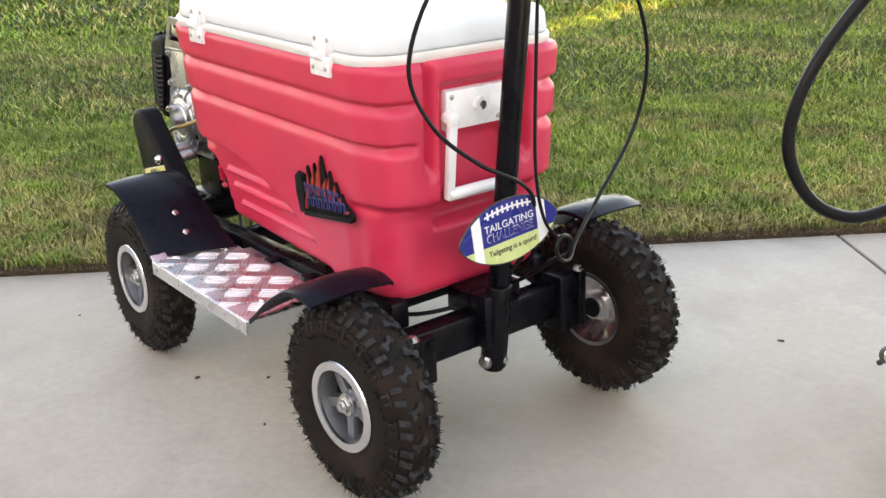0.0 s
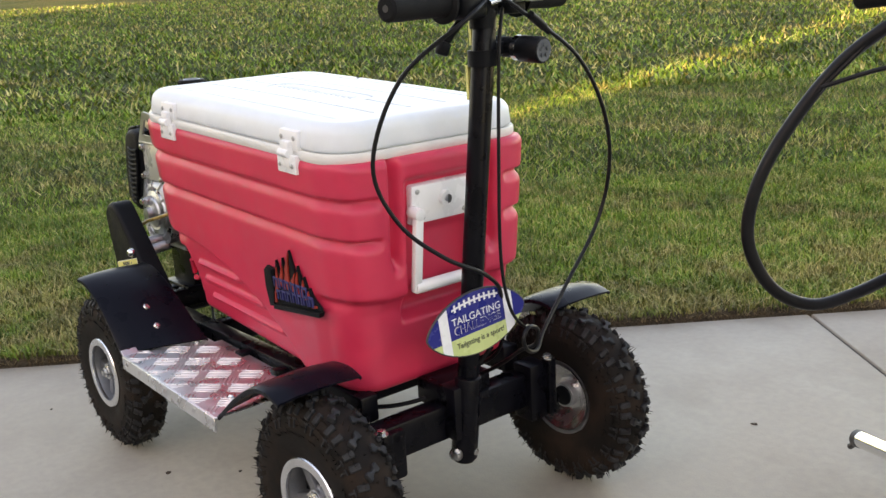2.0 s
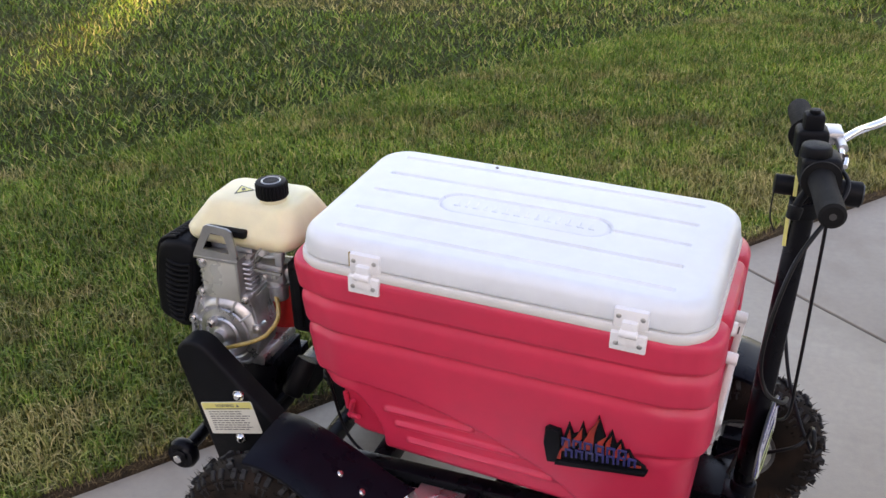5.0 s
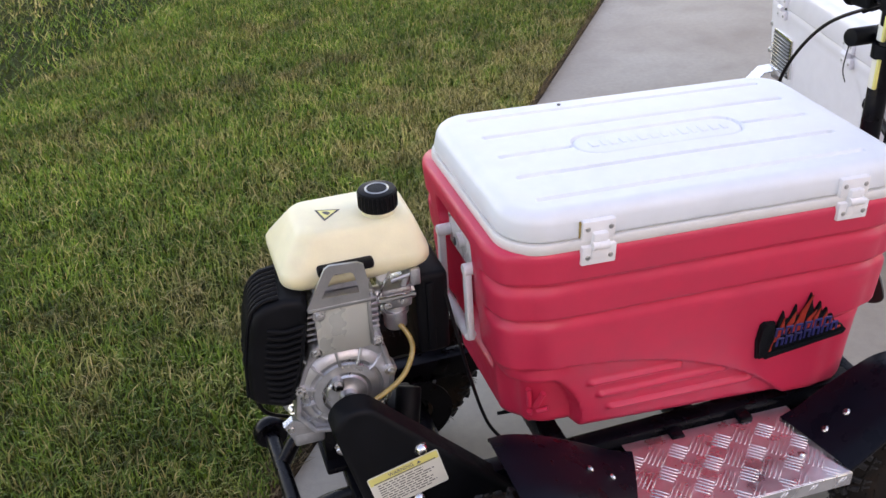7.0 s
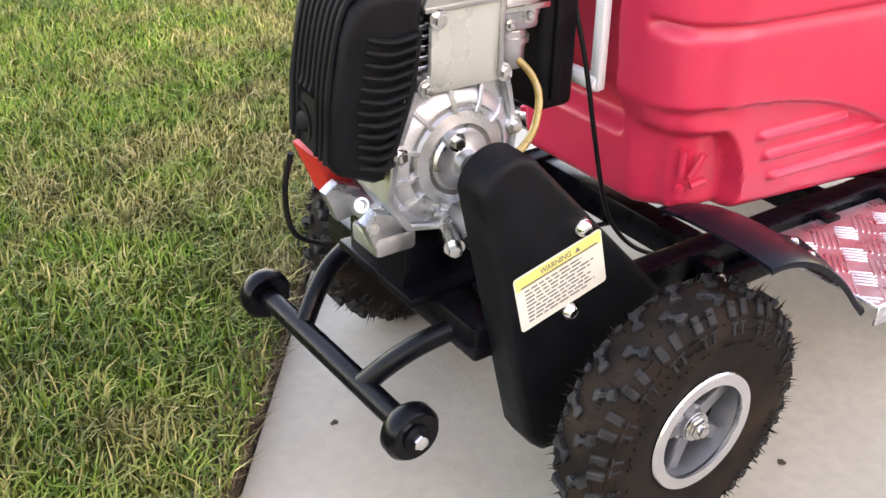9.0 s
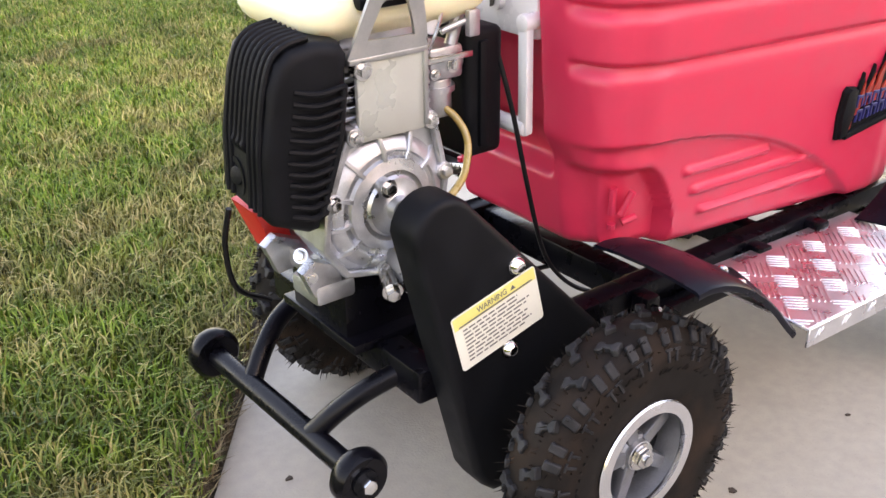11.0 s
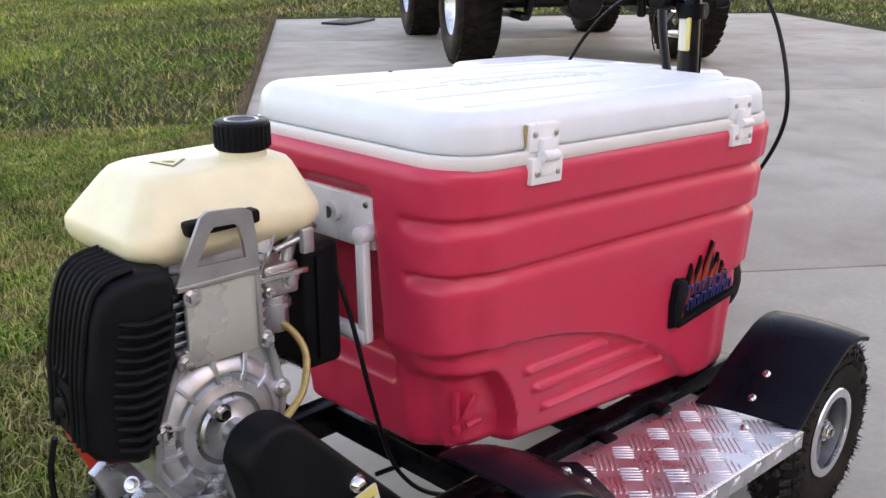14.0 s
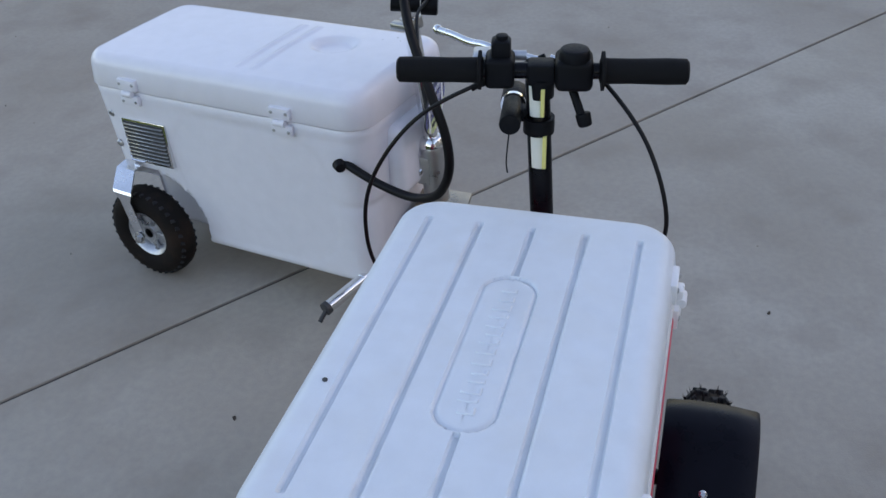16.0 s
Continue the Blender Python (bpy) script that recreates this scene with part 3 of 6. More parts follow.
def cooler_body():
    rings = []
    levels = list(np.linspace(0.0, 1.0, 7) ** 1.0 * 0.018) + list(np.arange(0.0205, BH - 0.012, 0.0028)) + [BH - 0.011, BH - 0.006, BH - 0.003, BH - 0.001, BH]
    for z in levels:
        k = min(1.0, z / BH)
        inset = 0.018 - math.sqrt(max(0, 0.018 ** 2 - (0.018 - min(z, 0.018)) ** 2)) if z < 0.018 else 0.0
        edge = max(0.0, z - (BH - 0.011))
        inset += 0.006 * (edge / 0.011) ** 2
        hx, hy, r = 0.2975 + 0.022 * k, 0.1668 + 0.0235 * k, 0.062
        pts = np.array(rrect(hx - inset, hy - inset, r - inset))
        x, y = pts[:, 0], pts[:, 1]
        shift = 0.021 * (1 - k)
        # outward normals of the rounded rectangle
        cx, cy = np.clip(x, -(hx - r), hx - r), np.clip(y, -(hy - r), hy - r)
        nx, ny = x - cx, y - cy
        ln = np.maximum(np.hypot(nx, ny), 1e-9)
        nx, ny = nx / ln, ny / ln
        off = np.zeros(len(x))
        end = np.abs(nx) > 0.97
        panel = smoothstep(0.078, 0.068, np.abs(y)) * (np.abs(nx) > 0.7)
        # the ends stand out past the lid, with an upright channel each side of the handle
        low = smoothstep(0.110, 0.150, z)
        off += 0.013 * smoothstep(0.45, 0.9, np.abs(nx)) * low
        off -= 0.020 * np.exp(-((np.abs(y) - 0.093) / 0.0085) ** 2) * (nx > 0.7) * smoothstep(0.165, 0.20, z)
        off -= 0.006 * (1 - smoothstep(0.130, 0.140, z)) * smoothstep(0.20, 0.24, np.abs(x)) * (x > 0)
        # two stepped grooves round the sides and corners, fading at the end panels
        fade = 1 - smoothstep(0.130, 0.112, np.abs(y)) * (np.abs(nx) > 0.5)
        for zg, dep in ((0.291, 0.0060), (0.2305, 0.0060)):
            d = z - zg
            prof = math.exp(-(d / 0.0035) ** 2) if d > 0 else math.exp(-(d / 0.010) ** 2)
            strong = 1.0 + 0.7 * smoothstep(hx - 0.10, hx - 0.04, np.abs(x))
            off -= dep * prof * fade * strong * 1.05
        # a third groove at the corners only
        d = z - 0.137
        prof = math.exp(-(d / 0.004) ** 2) if d > 0 else math.exp(-(d / 0.012) ** 2)
        off -= 0.006 * prof * fade * smoothstep(0.215, 0.25, np.abs(x))
        # recessed end panels behind the handles
        off -= (0.026 - 0.010 * smoothstep(0.22, 0.25, z)) * panel * (smoothstep(0.085, 0.105, z) - smoothstep(0.303, 0.318, z))
        # sunk lower field under an arch towards the rear, with three ribs
        side = np.abs(ny) > 0.5
        arch = 0.148 * (1 - np.clip((x + 0.32) / 0.485, 0, 1.2) ** 2.6)
        sunk = side * smoothstep(0.0, 0.006, arch - z)
        off -= 0.010 * sunk * smoothstep(-0.33, -0.24, x)
        for zr, x0, x1 in ((0.097, -0.186, -0.032), (0.071, -0.170, 0.050), (0.0415, -0.152, 0.100)):
            off += 0.0075 * side * math.exp(-((z - zr) / 0.0048) ** 4) * smoothstep(x0 - 0.004, x0 + 0.004, x) * smoothstep(x1, x1 - 0.008, x)
        # cut-back rear corners above the frame
        dish = -0.194 - 6.0 * max(0.0, z - 0.03) ** 2
        off -= 0.022 * smoothstep(0.0, 0.010, dish - x) * smoothstep(0.118, 0.100, z) * smoothstep(0.085, 0.115, np.abs(y))
        x2, y2 = x + nx * off, y + ny * off
        sag = float(smoothstep(0.055, 0.0, z))     # the base runs down a little more than the rim
        rings.append([(float(a) + shift, float(b), float(z) - 0.044 * sag * (float(a) + shift + 0.06)) for a, b in zip(x2, y2)])
    return loft(rings)


body = part("cooler_body", cooler_body(), RED, red, "moulded red plastic cooler body with stepped grooves", 50)
body.matrix_basis = COOL


def dish_point(turn_a, z, sgn):
    """A place on the sunk rear corner, by its turn from the rear towards the side."""
    k = z / BH
    hx, hy, r, a = 0.2975 + 0.022 * k, 0.1668 + 0.0235 * k, 0.062, radians(turn_a)
    return (-(hx - r) - (r - 0.0215) * math.cos(a) + 0.021 * (1 - k), sgn * ((hy - r) + (r - 0.0215) * math.sin(a)), z)


for sgn in (-1, 1):
    for a0, z0, a1, z1 in ((42, 0.056, 42, 0.088), (56, 0.056, 74, 0.084), (58, 0.046, 82, 0.052)):
        part("moulded_mark", tube([dish_point(a0, z0, sgn), dish_point(a1, z1, sgn)], 0.0046, 8, curved=False), RED, body)
    part("moulded_mark", tube([dish_point(42, 0.038, sgn), dish_point(42, 0.044, sgn)], 0.0050, 8, curved=False), RED, body)


def lid_height(x, y):
    """Grooves and the sunk badge field of the lid's top."""
    h = 0.0025 * (1 - (y / 0.19) ** 2) * (1 - (x / 0.3) ** 2)
    dx = max(0.0, abs(x + 0.005) - 0.105)
    rad = math.hypot(dx, y)
    badge = abs(x + 0.005) < 0.145 and rad < 0.034
    if badge:
        h -= 0.0012
        h -= 0.0032 * math.exp(-((rad - 0.032) / 0.0022) ** 2)
    for gy in (-0.137, -0.0685, 0.0, 0.0685, 0.137):
        if gy == 0.0 and rad < 0.036:
            continue
        ex = max(0.0, abs(x + 0.003) - 0.252)
        q = math.hypot(ex, y - gy)
        if q < 0.0075:
            h -= 0.0060 * (1 - smoothstep(0.0026, 0.0046, q))
    return float(h)


def cooler_lid():
    global RR_N
    RR_N = (150, 96, 14)
    hx, hy, r = 0.3135, 0.1843, 0.060
    rings = []
    for z, inset in ((0.361, 0.007), (0.359, 0.004), (0.361, 0.0012), (0.365, 0.0), (0.378, 0.0022)):
        rings.append([(x, y, z) for x, y in rrect(hx - inset, hy - inset, r - inset)])
    z0, rad = 0.379, 0.021
    for k in range(1, 9):
        a = radians(90 * k / 8)
        inset = 0.0024 + rad * (1 - math.cos(a))
        rings.append([(x, y, z0 + rad * math.sin(a) + lid_height(x, y) * math.sin(a)) for x, y in rrect(hx - inset, hy - inset, r - inset)])
    inset = 0.0024 + rad
    while inset < 0.1795:
        inset += 0.0017
        rings.append([(x, y, z0 + rad + lid_height(x, y)) for x, y in rrect(hx - inset, hy - inset, max(0.003, r - inset))])
    rings.append([(x, y, z0 + rad + lid_height(x, y)) for x, y in rrect(hx - 0.1841, hy - 0.1841, 0.0001)])
    RR_N = (130, 80, 12)
    return loft(rings, True, False)


lid = part("lid", cooler_lid(), WHITE, red, "white plastic cooler lid with five long grooves", 50)
lid.matrix_basis = COOL
RR_N = (40, 30, 10)
flange = part("lid_flange", loft([[(x, y, z) for x, y in rrect(0.3165 - i, 0.1877 - i, 0.060 - i)] for z, i in ((BH - 0.001, 0.008), (BH - 0.001, 0.0015), (BH + 0.002, 0.0), (BH + 0.011, 0.0), (BH + 0.0135, 0.0015), (BH + 0.0135, 0.010))]), LIDTRIM, red, "white plastic rim under the lid")
flange.matrix_basis = COOL
# worn raised lettering on the badge field, as plain bars
rg = random.Random(2)
bars = []
x = -0.118
while x < 0.108:
    w = rg.uniform(0.006, 0.013)
    bars.append(join(box((x, -0.010, 0.3992), (x + w * 0.45, rg.choice((0.008, 0.012)), 0.4028), 0.0012, 1), box((x, -0.010, 0.3992), (x + w, -0.006, 0.4026), 0.0012, 1)))
    x += w + 0.006
for b in bars:
    part("raised_mark", b, WHITE, lid)

part("speck", rod((-0.0997, 0.1525, 0.3995), (-0.0997, 0.1525, 0.4022), 0.003, n=10), INK, lid)


def hinge(x):
    h = part("hinge", box((x - 0.025, -0.1980, BH - 0.022), (x + 0.025, -0.188, BH + 0.006), 0.002), SIGNWHITE, red, "white plastic lid hinge with four screws")
    h.matrix_basis = COOL @ Matrix.Translation((0, 0.0035, 0))
    part("hinge_leaf", box((x - 0.024, -0.1930, BH + 0.011), (x + 0.024, -0.182, BH + 0.041), 0.003), SIGNWHITE, h)
    part("hinge_barrel", join(tube([(x - 0.012, -0.1995, BH + 0.008), (x + 0.012, -0.1995, BH + 0.008)], 0.0062, 12, curved=False), box((x - 0.011, -0.201, BH + 0.006), (x + 0.011, -0.19, BH + 0.026), 0.003), box((x - 0.013, -0.200, BH - 0.014), (x + 0.013, -0.19, BH + 0.004), 0.003)), SIGNWHITE, h)
    for sx in (-0.0165, 0.0165):
        part("screw", bolt((x + sx, -0.1980, BH - 0.010), (0, -1, 0), 0.0036, 0.0018, True), STEEL, h)
        part("screw", bolt((x + sx, -0.1930, BH + 0.030), (0, -1, 0), 0.0036, 0.0018, True), STEEL, h)


hinge(-0.1895)
hinge(0.206)
part("flange_stain", box((-0.2165, -0.1855, BH + 0.016), (-0.214, -0.1820, BH + 0.040), 0.001), FUELHOSE, red).matrix_basis = COOL


def handle(end):
    """White bail handle with its pivot plate in a recessed end of the cooler."""
    s = 1 if end > 0 else -1
    fx = 0.246
    slope = Matrix.Translation((0.046, 0, 0.022) if s > 0 else (0.037, 0, 0.017)) @ Matrix.Rotation(radians(4.7 if s > 0 else 3.5), 4, "Y")
    m = COOL @ (Matrix.Identity(4) if s > 0 else Matrix.Rotation(math.pi, 4, "Z")) @ slope
    bars = [box((fx + 0.022, y - 0.0075, 0.140), (fx + 0.033, y + 0.0075, 0.262), 0.003) for y in (-0.060, 0.060)]
    h = part("carry_handle", join(*bars, rod((fx + 0.028, -0.064, 0.147), (fx + 0.028, 0.064, 0.147), 0.0095, n=20, bevel=0.003)), SIGNWHITE, red, "white plastic swing handle")
    h.matrix_basis = m
    part("pivot_plate", box((fx - 0.004, -0.062, 0.240), (fx + 0.014, 0.062, 0.300), 0.004), SIGNWHITE, h)
    for y in (-0.060, 0.060):
        part("pivot_boss", rod((fx + 0.010, y, 0.262), (fx + 0.034, y, 0.262), 0.0095, n=20, bevel=0.002), SIGNWHITE, h)
    part("latch_eye", lathe([(0.005, -0.004), (0.005, 0.006), (0.0115, 0.006), (0.0115, -0.004)], 20, True), SIGNWHITE, h).matrix_basis = pose(fx + 0.018, 0.0, 0.275, 0, 0, 90)
    part("latch_hole", prism([(0.006 * math.cos(a * 0.3142 - 1.571), 0.0068 * math.sin(a * 0.3142 - 1.571)) for a in range(11)], 0.002, Matrix.Translation((fx + 0.0240, -0.001, 0.275)) @ Matrix(((0, 0, 1, 0), (1, 0, 0, 0), (0, 1, 0, 0), (0, 0, 0, 1)))), INK, h)
    for y, z in ((-0.052, 0.291), (0.052, 0.291), (-0.040, 0.250), (0.040, 0.250)):
        part("screw", bolt((fx + 0.014, y, z), (1, 0, 0), 0.004, 0.002, True), STEEL, h)


handle(1)
handle(-1)
part("drain_plug", join(rod((0.300, 0.008, 0.058), (0.330, 0.008, 0.058), 0.014, 0.011, n=20, bevel=0.003), rod((0.324, 0.008, 0.050), (0.332, 0.008, 0.092), 0.006, n=12)), SIGNWHITE, red, "white plastic drain plug").matrix_basis = COOL

# flame badge on the side
SIDE = Matrix(((1, 0, 0, 0), (0, -0.068, -0.9977, -0.1672), (0, 0.9977, -0.068, 0), (0, 0, 0, 1)))


def flat(pts):
    """Side outline in world x, z to the cooler's own x and height."""
    out = []
    for x, z in pts:
        x, z = x + 0.008, z - 0.009
        zl = z - 0.2713 + 0.0436 * x
        out.append((x + 0.0016 - 0.0436 * zl, zl / 0.9977))
    return out


badge = part("flame_badge", prism(flat([(0.097, 0.364), (0.092, 0.398), (0.095, 0.428), (0.101, 0.433), (0.119, 0.430), (0.122, 0.412), (0.126, 0.428), (0.131, 0.447), (0.138, 0.426), (0.145, 0.430), (0.152, 0.454), (0.157, 0.430), (0.164, 0.432), (0.171, 0.452), (0.175, 0.470), (0.181, 0.448), (0.187, 0.430), (0.195, 0.449), (0.202, 0.424), (0.209, 0.434), (0.215, 0.416), (0.222, 0.418), (0.228, 0.404), (0.246, 0.392), (0.248, 0.384), (0.240, 0.379)]), 0.0050, SIDE, 0.0012), BLACKPLASTIC, red, "raised black flame badge with dark red and blue shapes")
badge.matrix_basis = COOL
part("base_bar", prism(flat([(0.110, 0.363), (0.246, 0.378), (0.250, 0.386), (0.112, 0.372)]), 0.0095, SIDE, 0.001), BLACKPLASTIC, badge)
part("end_block", prism(flat([(0.099, 0.366), (0.094, 0.398), (0.097, 0.427), (0.103, 0.431), (0.117, 0.428), (0.120, 0.400), (0.112, 0.368)]), 0.0090, SIDE, 0.001), BLACKPLASTIC, badge)
rg = random.Random(9)
for x0, z0, x1, z1, w in ((0.124, 0.392, 0.133, 0.436, 5), (0.136, 0.404, 0.152, 0.443, 5), (0.150, 0.402, 0.160, 0.432, 4), (0.162, 0.404, 0.177, 0.468, 6), (0.176, 0.404, 0.189, 0.437, 5), (0.190, 0.402, 0.196, 0.440, 4), (0.200, 0.400, 0.209, 0.430, 4), (0.212, 0.398, 0.221, 0.414, 4), (0.116, 0.374, 0.123, 0.398, 4), (0.228, 0.388, 0.240, 0.394, 4)):
    d = w * 0.001
    mx, mz = (x0 + x1) / 2 + d * rg.choice((-0.7, 0.7)), (z0 + z1) / 2
    part("flame", prism(flat([(x0 - d, z0), (x0 + d, z0 + 0.001), (mx + d * 0.8, mz), (x1, z1), (mx - d * 0.8, mz + 0.003)]), 0.0025, SIDE @ Matrix.Translation((0, 0, 0.0048)), 0.0006, 1), FLAME, badge, "dark red flame")
for x0, x1, z, n in ((0.121, 0.222, 0.403, 6), (0.126, 0.236, 0.383, 7)):
    for k in range(n):
        xa = x0 + (x1 - x0) * k / n
        xb = xa + (x1 - x0) / n * 0.80
        zz = z - 0.0012 * k * (0 if z > 0.39 else -1)
        bar = [prism(flat(q), 0.0022, SIDE @ Matrix.Translation((0, 0, 0.0062)), 0.0005, 1) for q in ([(xa, zz), (xa + 0.0036, zz), (xa + 0.0036, zz + 0.0165), (xa, zz + 0.0165)], [(xa + 0.003, zz + 0.0125), (xb, zz + 0.0115), (xb, zz + 0.0155), (xa + 0.003, zz + 0.0165)], [(xb - 0.0034, zz), (xb, zz), (xb, zz + 0.013), (xb - 0.0034, zz + 0.0130)])]
        part("badge_bar", join(*bar), LOGOBLUE, badge)

# ---- frame ----
rail = []
for y in (-0.150, 0.140):
    rail.append(part("frame_rail", box((-0.47, y - 0.016, 0.206), (0.315, y + 0.016, 0.250), 0.004), BLACKPAINT, red, "black painted steel frame rail"))
for x in (-0.46, -0.20, 0.02, 0.24):
    part("cross_member", box((x - 0.016, -0.134, 0.208), (x + 0.016, 0.134, 0.246), 0.003), BLACKPAINT, red)
for x, r in ((-0.36, 0.0105),):
    part("rear_axle", rod((x, -0.21, 0.155), (x, 0.21, 0.155), r, n=16), STEEL, red)
part("axle_tube", join(rod((-0.36, -0.13, 0.155), (-0.36, 0.18, 0.155), 0.019, n=20), box((-0.385, 0.12, 0.13), (-0.335, 0.165, 0.215), 0.004), box((-0.385, -0.165, 0.13), (-0.335, -0.12, 0.215), 0.004)), BLACKPAINT, red, "black rear axle housing")
sprocket = lathe([(0.02, -0.115), (0.075, -0.115), (0.075, -0.111), (0.02, -0.111)], 40, True)
part("sprocket", sprocket, BLACKPAINT, red).matrix_basis = pose(-0.36, 0, 0.155)
part("brake_disc", lathe([(0.03, 0.11), (0.065, 0.11), (0.065, 0.114), (0.03, 0.114)], 40, True), BLACKPAINT, red).matrix_basis = pose(-0.36, 0, 0.155)
# cooler clamps along the rail
for x in (-0.225, -0.02, 0.10):
    c = part("clamp", join(box((x - 0.011, -0.190, 0.222), (x + 0.011, -0.160, 0.246), 0.004), rod((x, -0.194, 0.228), (x, -0.16, 0.228), 0.008, n=14)), BLACKPAINT, red, "black rail clamp")
    part("bolt_head", bolt((x, -0.194, 0.228), (0, -1, 0), 0.0055, 0.004), ZINC, c)
for sgn in (-1, 1):
    part("side_rail", box((-0.235, sgn * 0.178 - 0.011 - 0.005 * (sgn + 1), 0.200), (0.245, sgn * 0.178 + 0.011 - 0.005 * (sgn + 1), 0.222), 0.003), BLACKPAINT, red, "black steel bar that carries the step")


def checker_step(sgn):
    """Folded chequer-plate foot step between the fenders."""
    top = box((-0.152, -0.338, 0.2265), (0.184, -0.190, 0.2295), 0.0008, 1)
    lip = box((-0.152, -0.3405, 0.206), (0.184, -0.3375, 0.2295), 0.0008, 1)
    flange_up = box((-0.0015, -0.338, 0.0), (0.0015, -0.200, 0.014), 0.0008, 1)
    flange_up.transform(Matrix.Translation((-0.1515, 0, 0.2275)) @ Matrix.Rotation(radians(-55), 4, "Y"))
    inner = box((-0.110, -0.192, 0.2235), (0.184, -0.172, 0.2262), 0.0008, 1)
    s = part("step", join(top, lip), PLATE, red, "bright aluminium chequer-plate foot step")
    part("rear_lip", flange_up, PLATE, s, "bent-up plain edge of the step")
    part("inner_edge", inner, PLATE, s)
    bars = []
    for i in range(10):
        for j in range(5):
            cx, cy = -0.150 + 0.0375 * i, -0.333 + 0.0390 * j
            a = radians(46 if (i + j) % 2 else -44)
            for k in range(5):
                u = (k - 2) * 0.0066
                h = (0.0205 if (i + j) % 2 else 0.0135) - 0.0009 * abs(k - 2)
                p = Vector((cx - math.sin(a) * u, cy + math.cos(a) * u, 0.2294))
                ex, ey = abs(math.cos(a)) * h, abs(math.sin(a)) * h
                if p.y < -0.334 or p.y > -0.196 or p.x < -0.146 or p.x > 0.178:
                    continue
                h *= min(1.0, min(p.y + 0.3375, -0.192 - p.y) / ey, min(p.x + 0.150, 0.182 - p.x) / ex)
                b = box((-h, -0.0013, -0.0008), (h, 0.0013, 0.0012), 0.0006, 1)
                b.transform(Matrix.Translation(p) @ Matrix.Rotation(a, 4, "Z"))
                bars.append(b)
    for i in range(1, 14, 2):
        for k in range(2):
            b = box((-0.0060, -0.0010, -0.0011), (0.0060, 0.0010, 0.0011), 0.0006, 1)
            b.transform(pose(-0.155 + i * 0.025 + (k - 1) * 0.006, -0.3406, 0.217 + (i % 2) * 0.003, 0, (-55 if i % 2 else 40), 0))
            bars.append(b)
    part("tread_bar", join(*bars), PLATE, s, "raised bars of the chequer plate")["kind"] = "stuff"
    for x in (-0.120, 0.135):
        part("bolt_head", bolt((x, -0.284 if x > 0 else -0.215, 0.2295), (0, 0, 1), 0.006, 0.005, True), ZINC, s)
    slope = pose(0.184, 0, 0.2345, 0, 1.8, 0) @ pose(-0.184, 0, -0.228)
    s.matrix_basis = slope if sgn < 0 else slope @ pose(0.012, -0.010, 0, 0, 0, 180)


checker_step(-1)
checker_step(1)


def fender(x, sgn, rear):
    """Bent plastic mudguard over a wheel: an arc that runs down to a flat against the step."""
    f = 1 if rear else -1            # towards the step
    inner, outer = 0.198, 0.335
    if sgn > 0:
        inner, outer = inner - 0.010, outer - 0.010
    if rear:
        bend = ((0.022, 0.3505), (0.040, 0.351), (0.062, 0.347), (0.090, 0.336), (0.120, 0.317), (0.150, 0.292), (0.176, 0.264), (0.194, 0.246))
    else:
        bend = ((-0.012, 0.313), (0.010, 0.320), (0.030, 0.3215), (0.058, 0.317), (0.095, 0.298), (0.130, 0.275), (0.160, 0.251), (0.178, 0.238))
    path = [(q.x, q.z) for q in smooth_path([(a, 0, b) for a, b in bend], 3)]
    th = 0.0035
    rows = []
    prof = ((-0.5, 0.005), (-0.497, 0.002), (-0.47, 0.0), (-0.25, -0.003), (0.0, -0.004), (0.25, -0.003), (0.47, 0.0), (0.497, 0.002), (0.5, 0.005))
    for i, (px, pz) in enumerate(path):
        q0, q1 = path[max(0, i - 1)], path[min(len(path) - 1, i + 1)]
        t = Vector((q1[0] - q0[0], q1[1] - q0[1])).normalized()
        nrm = Vector((-t.y, t.x))
        mid, wid = (inner + outer) / 2, (outer - inner)
        run = (max(0, i - 6) / 15) ** 2 * (0.060 if rear else 0.030)
        up = [(px - nrm.x * d + run * (0.5 - w), sgn * (mid + w * wid), pz - nrm.y * d + 0.1 * run * (0.5 - w)) for w, d in prof]
        lo = [(px - nrm.x * (d + th) + run * (0.5 - w), sgn * (mid + w * 0.985 * wid), pz - nrm.y * (d + th) + 0.1 * run * (0.5 - w)) for w, d in reversed(prof)]
        rows.append([(x + f * a, b, c) for a, b, c in up + lo])
    g = part("fender", loft(rows), FENDER, red, "glossy black plastic fender")
    for k in ((14, 17) if rear else (15, 18)):
        run = (max(0, k - 6) / 15) ** 2 * (0.060 if rear else 0.030)
        px, pz = path[k][0], path[k][1] + 0.05 * run
        d = Vector((path[k + 1][0] - path[k][0], 0, path[k + 1][1] - path[k][1])).normalized()
        d = Vector((-d.z * f, 0, d.x))
        part("bolt_head", bolt(Vector((x + f * (px + 0.5 * run), sgn * 0.263 - 0.005 * (sgn + 1), pz)) + d * 0.0042, d, 0.0060, 0.004, True), ZINC, g)


for xx, rr in ((-0.36, True), (0.36, False)):
    for sg in (-1, 1):
        fender(xx, sg, rr)

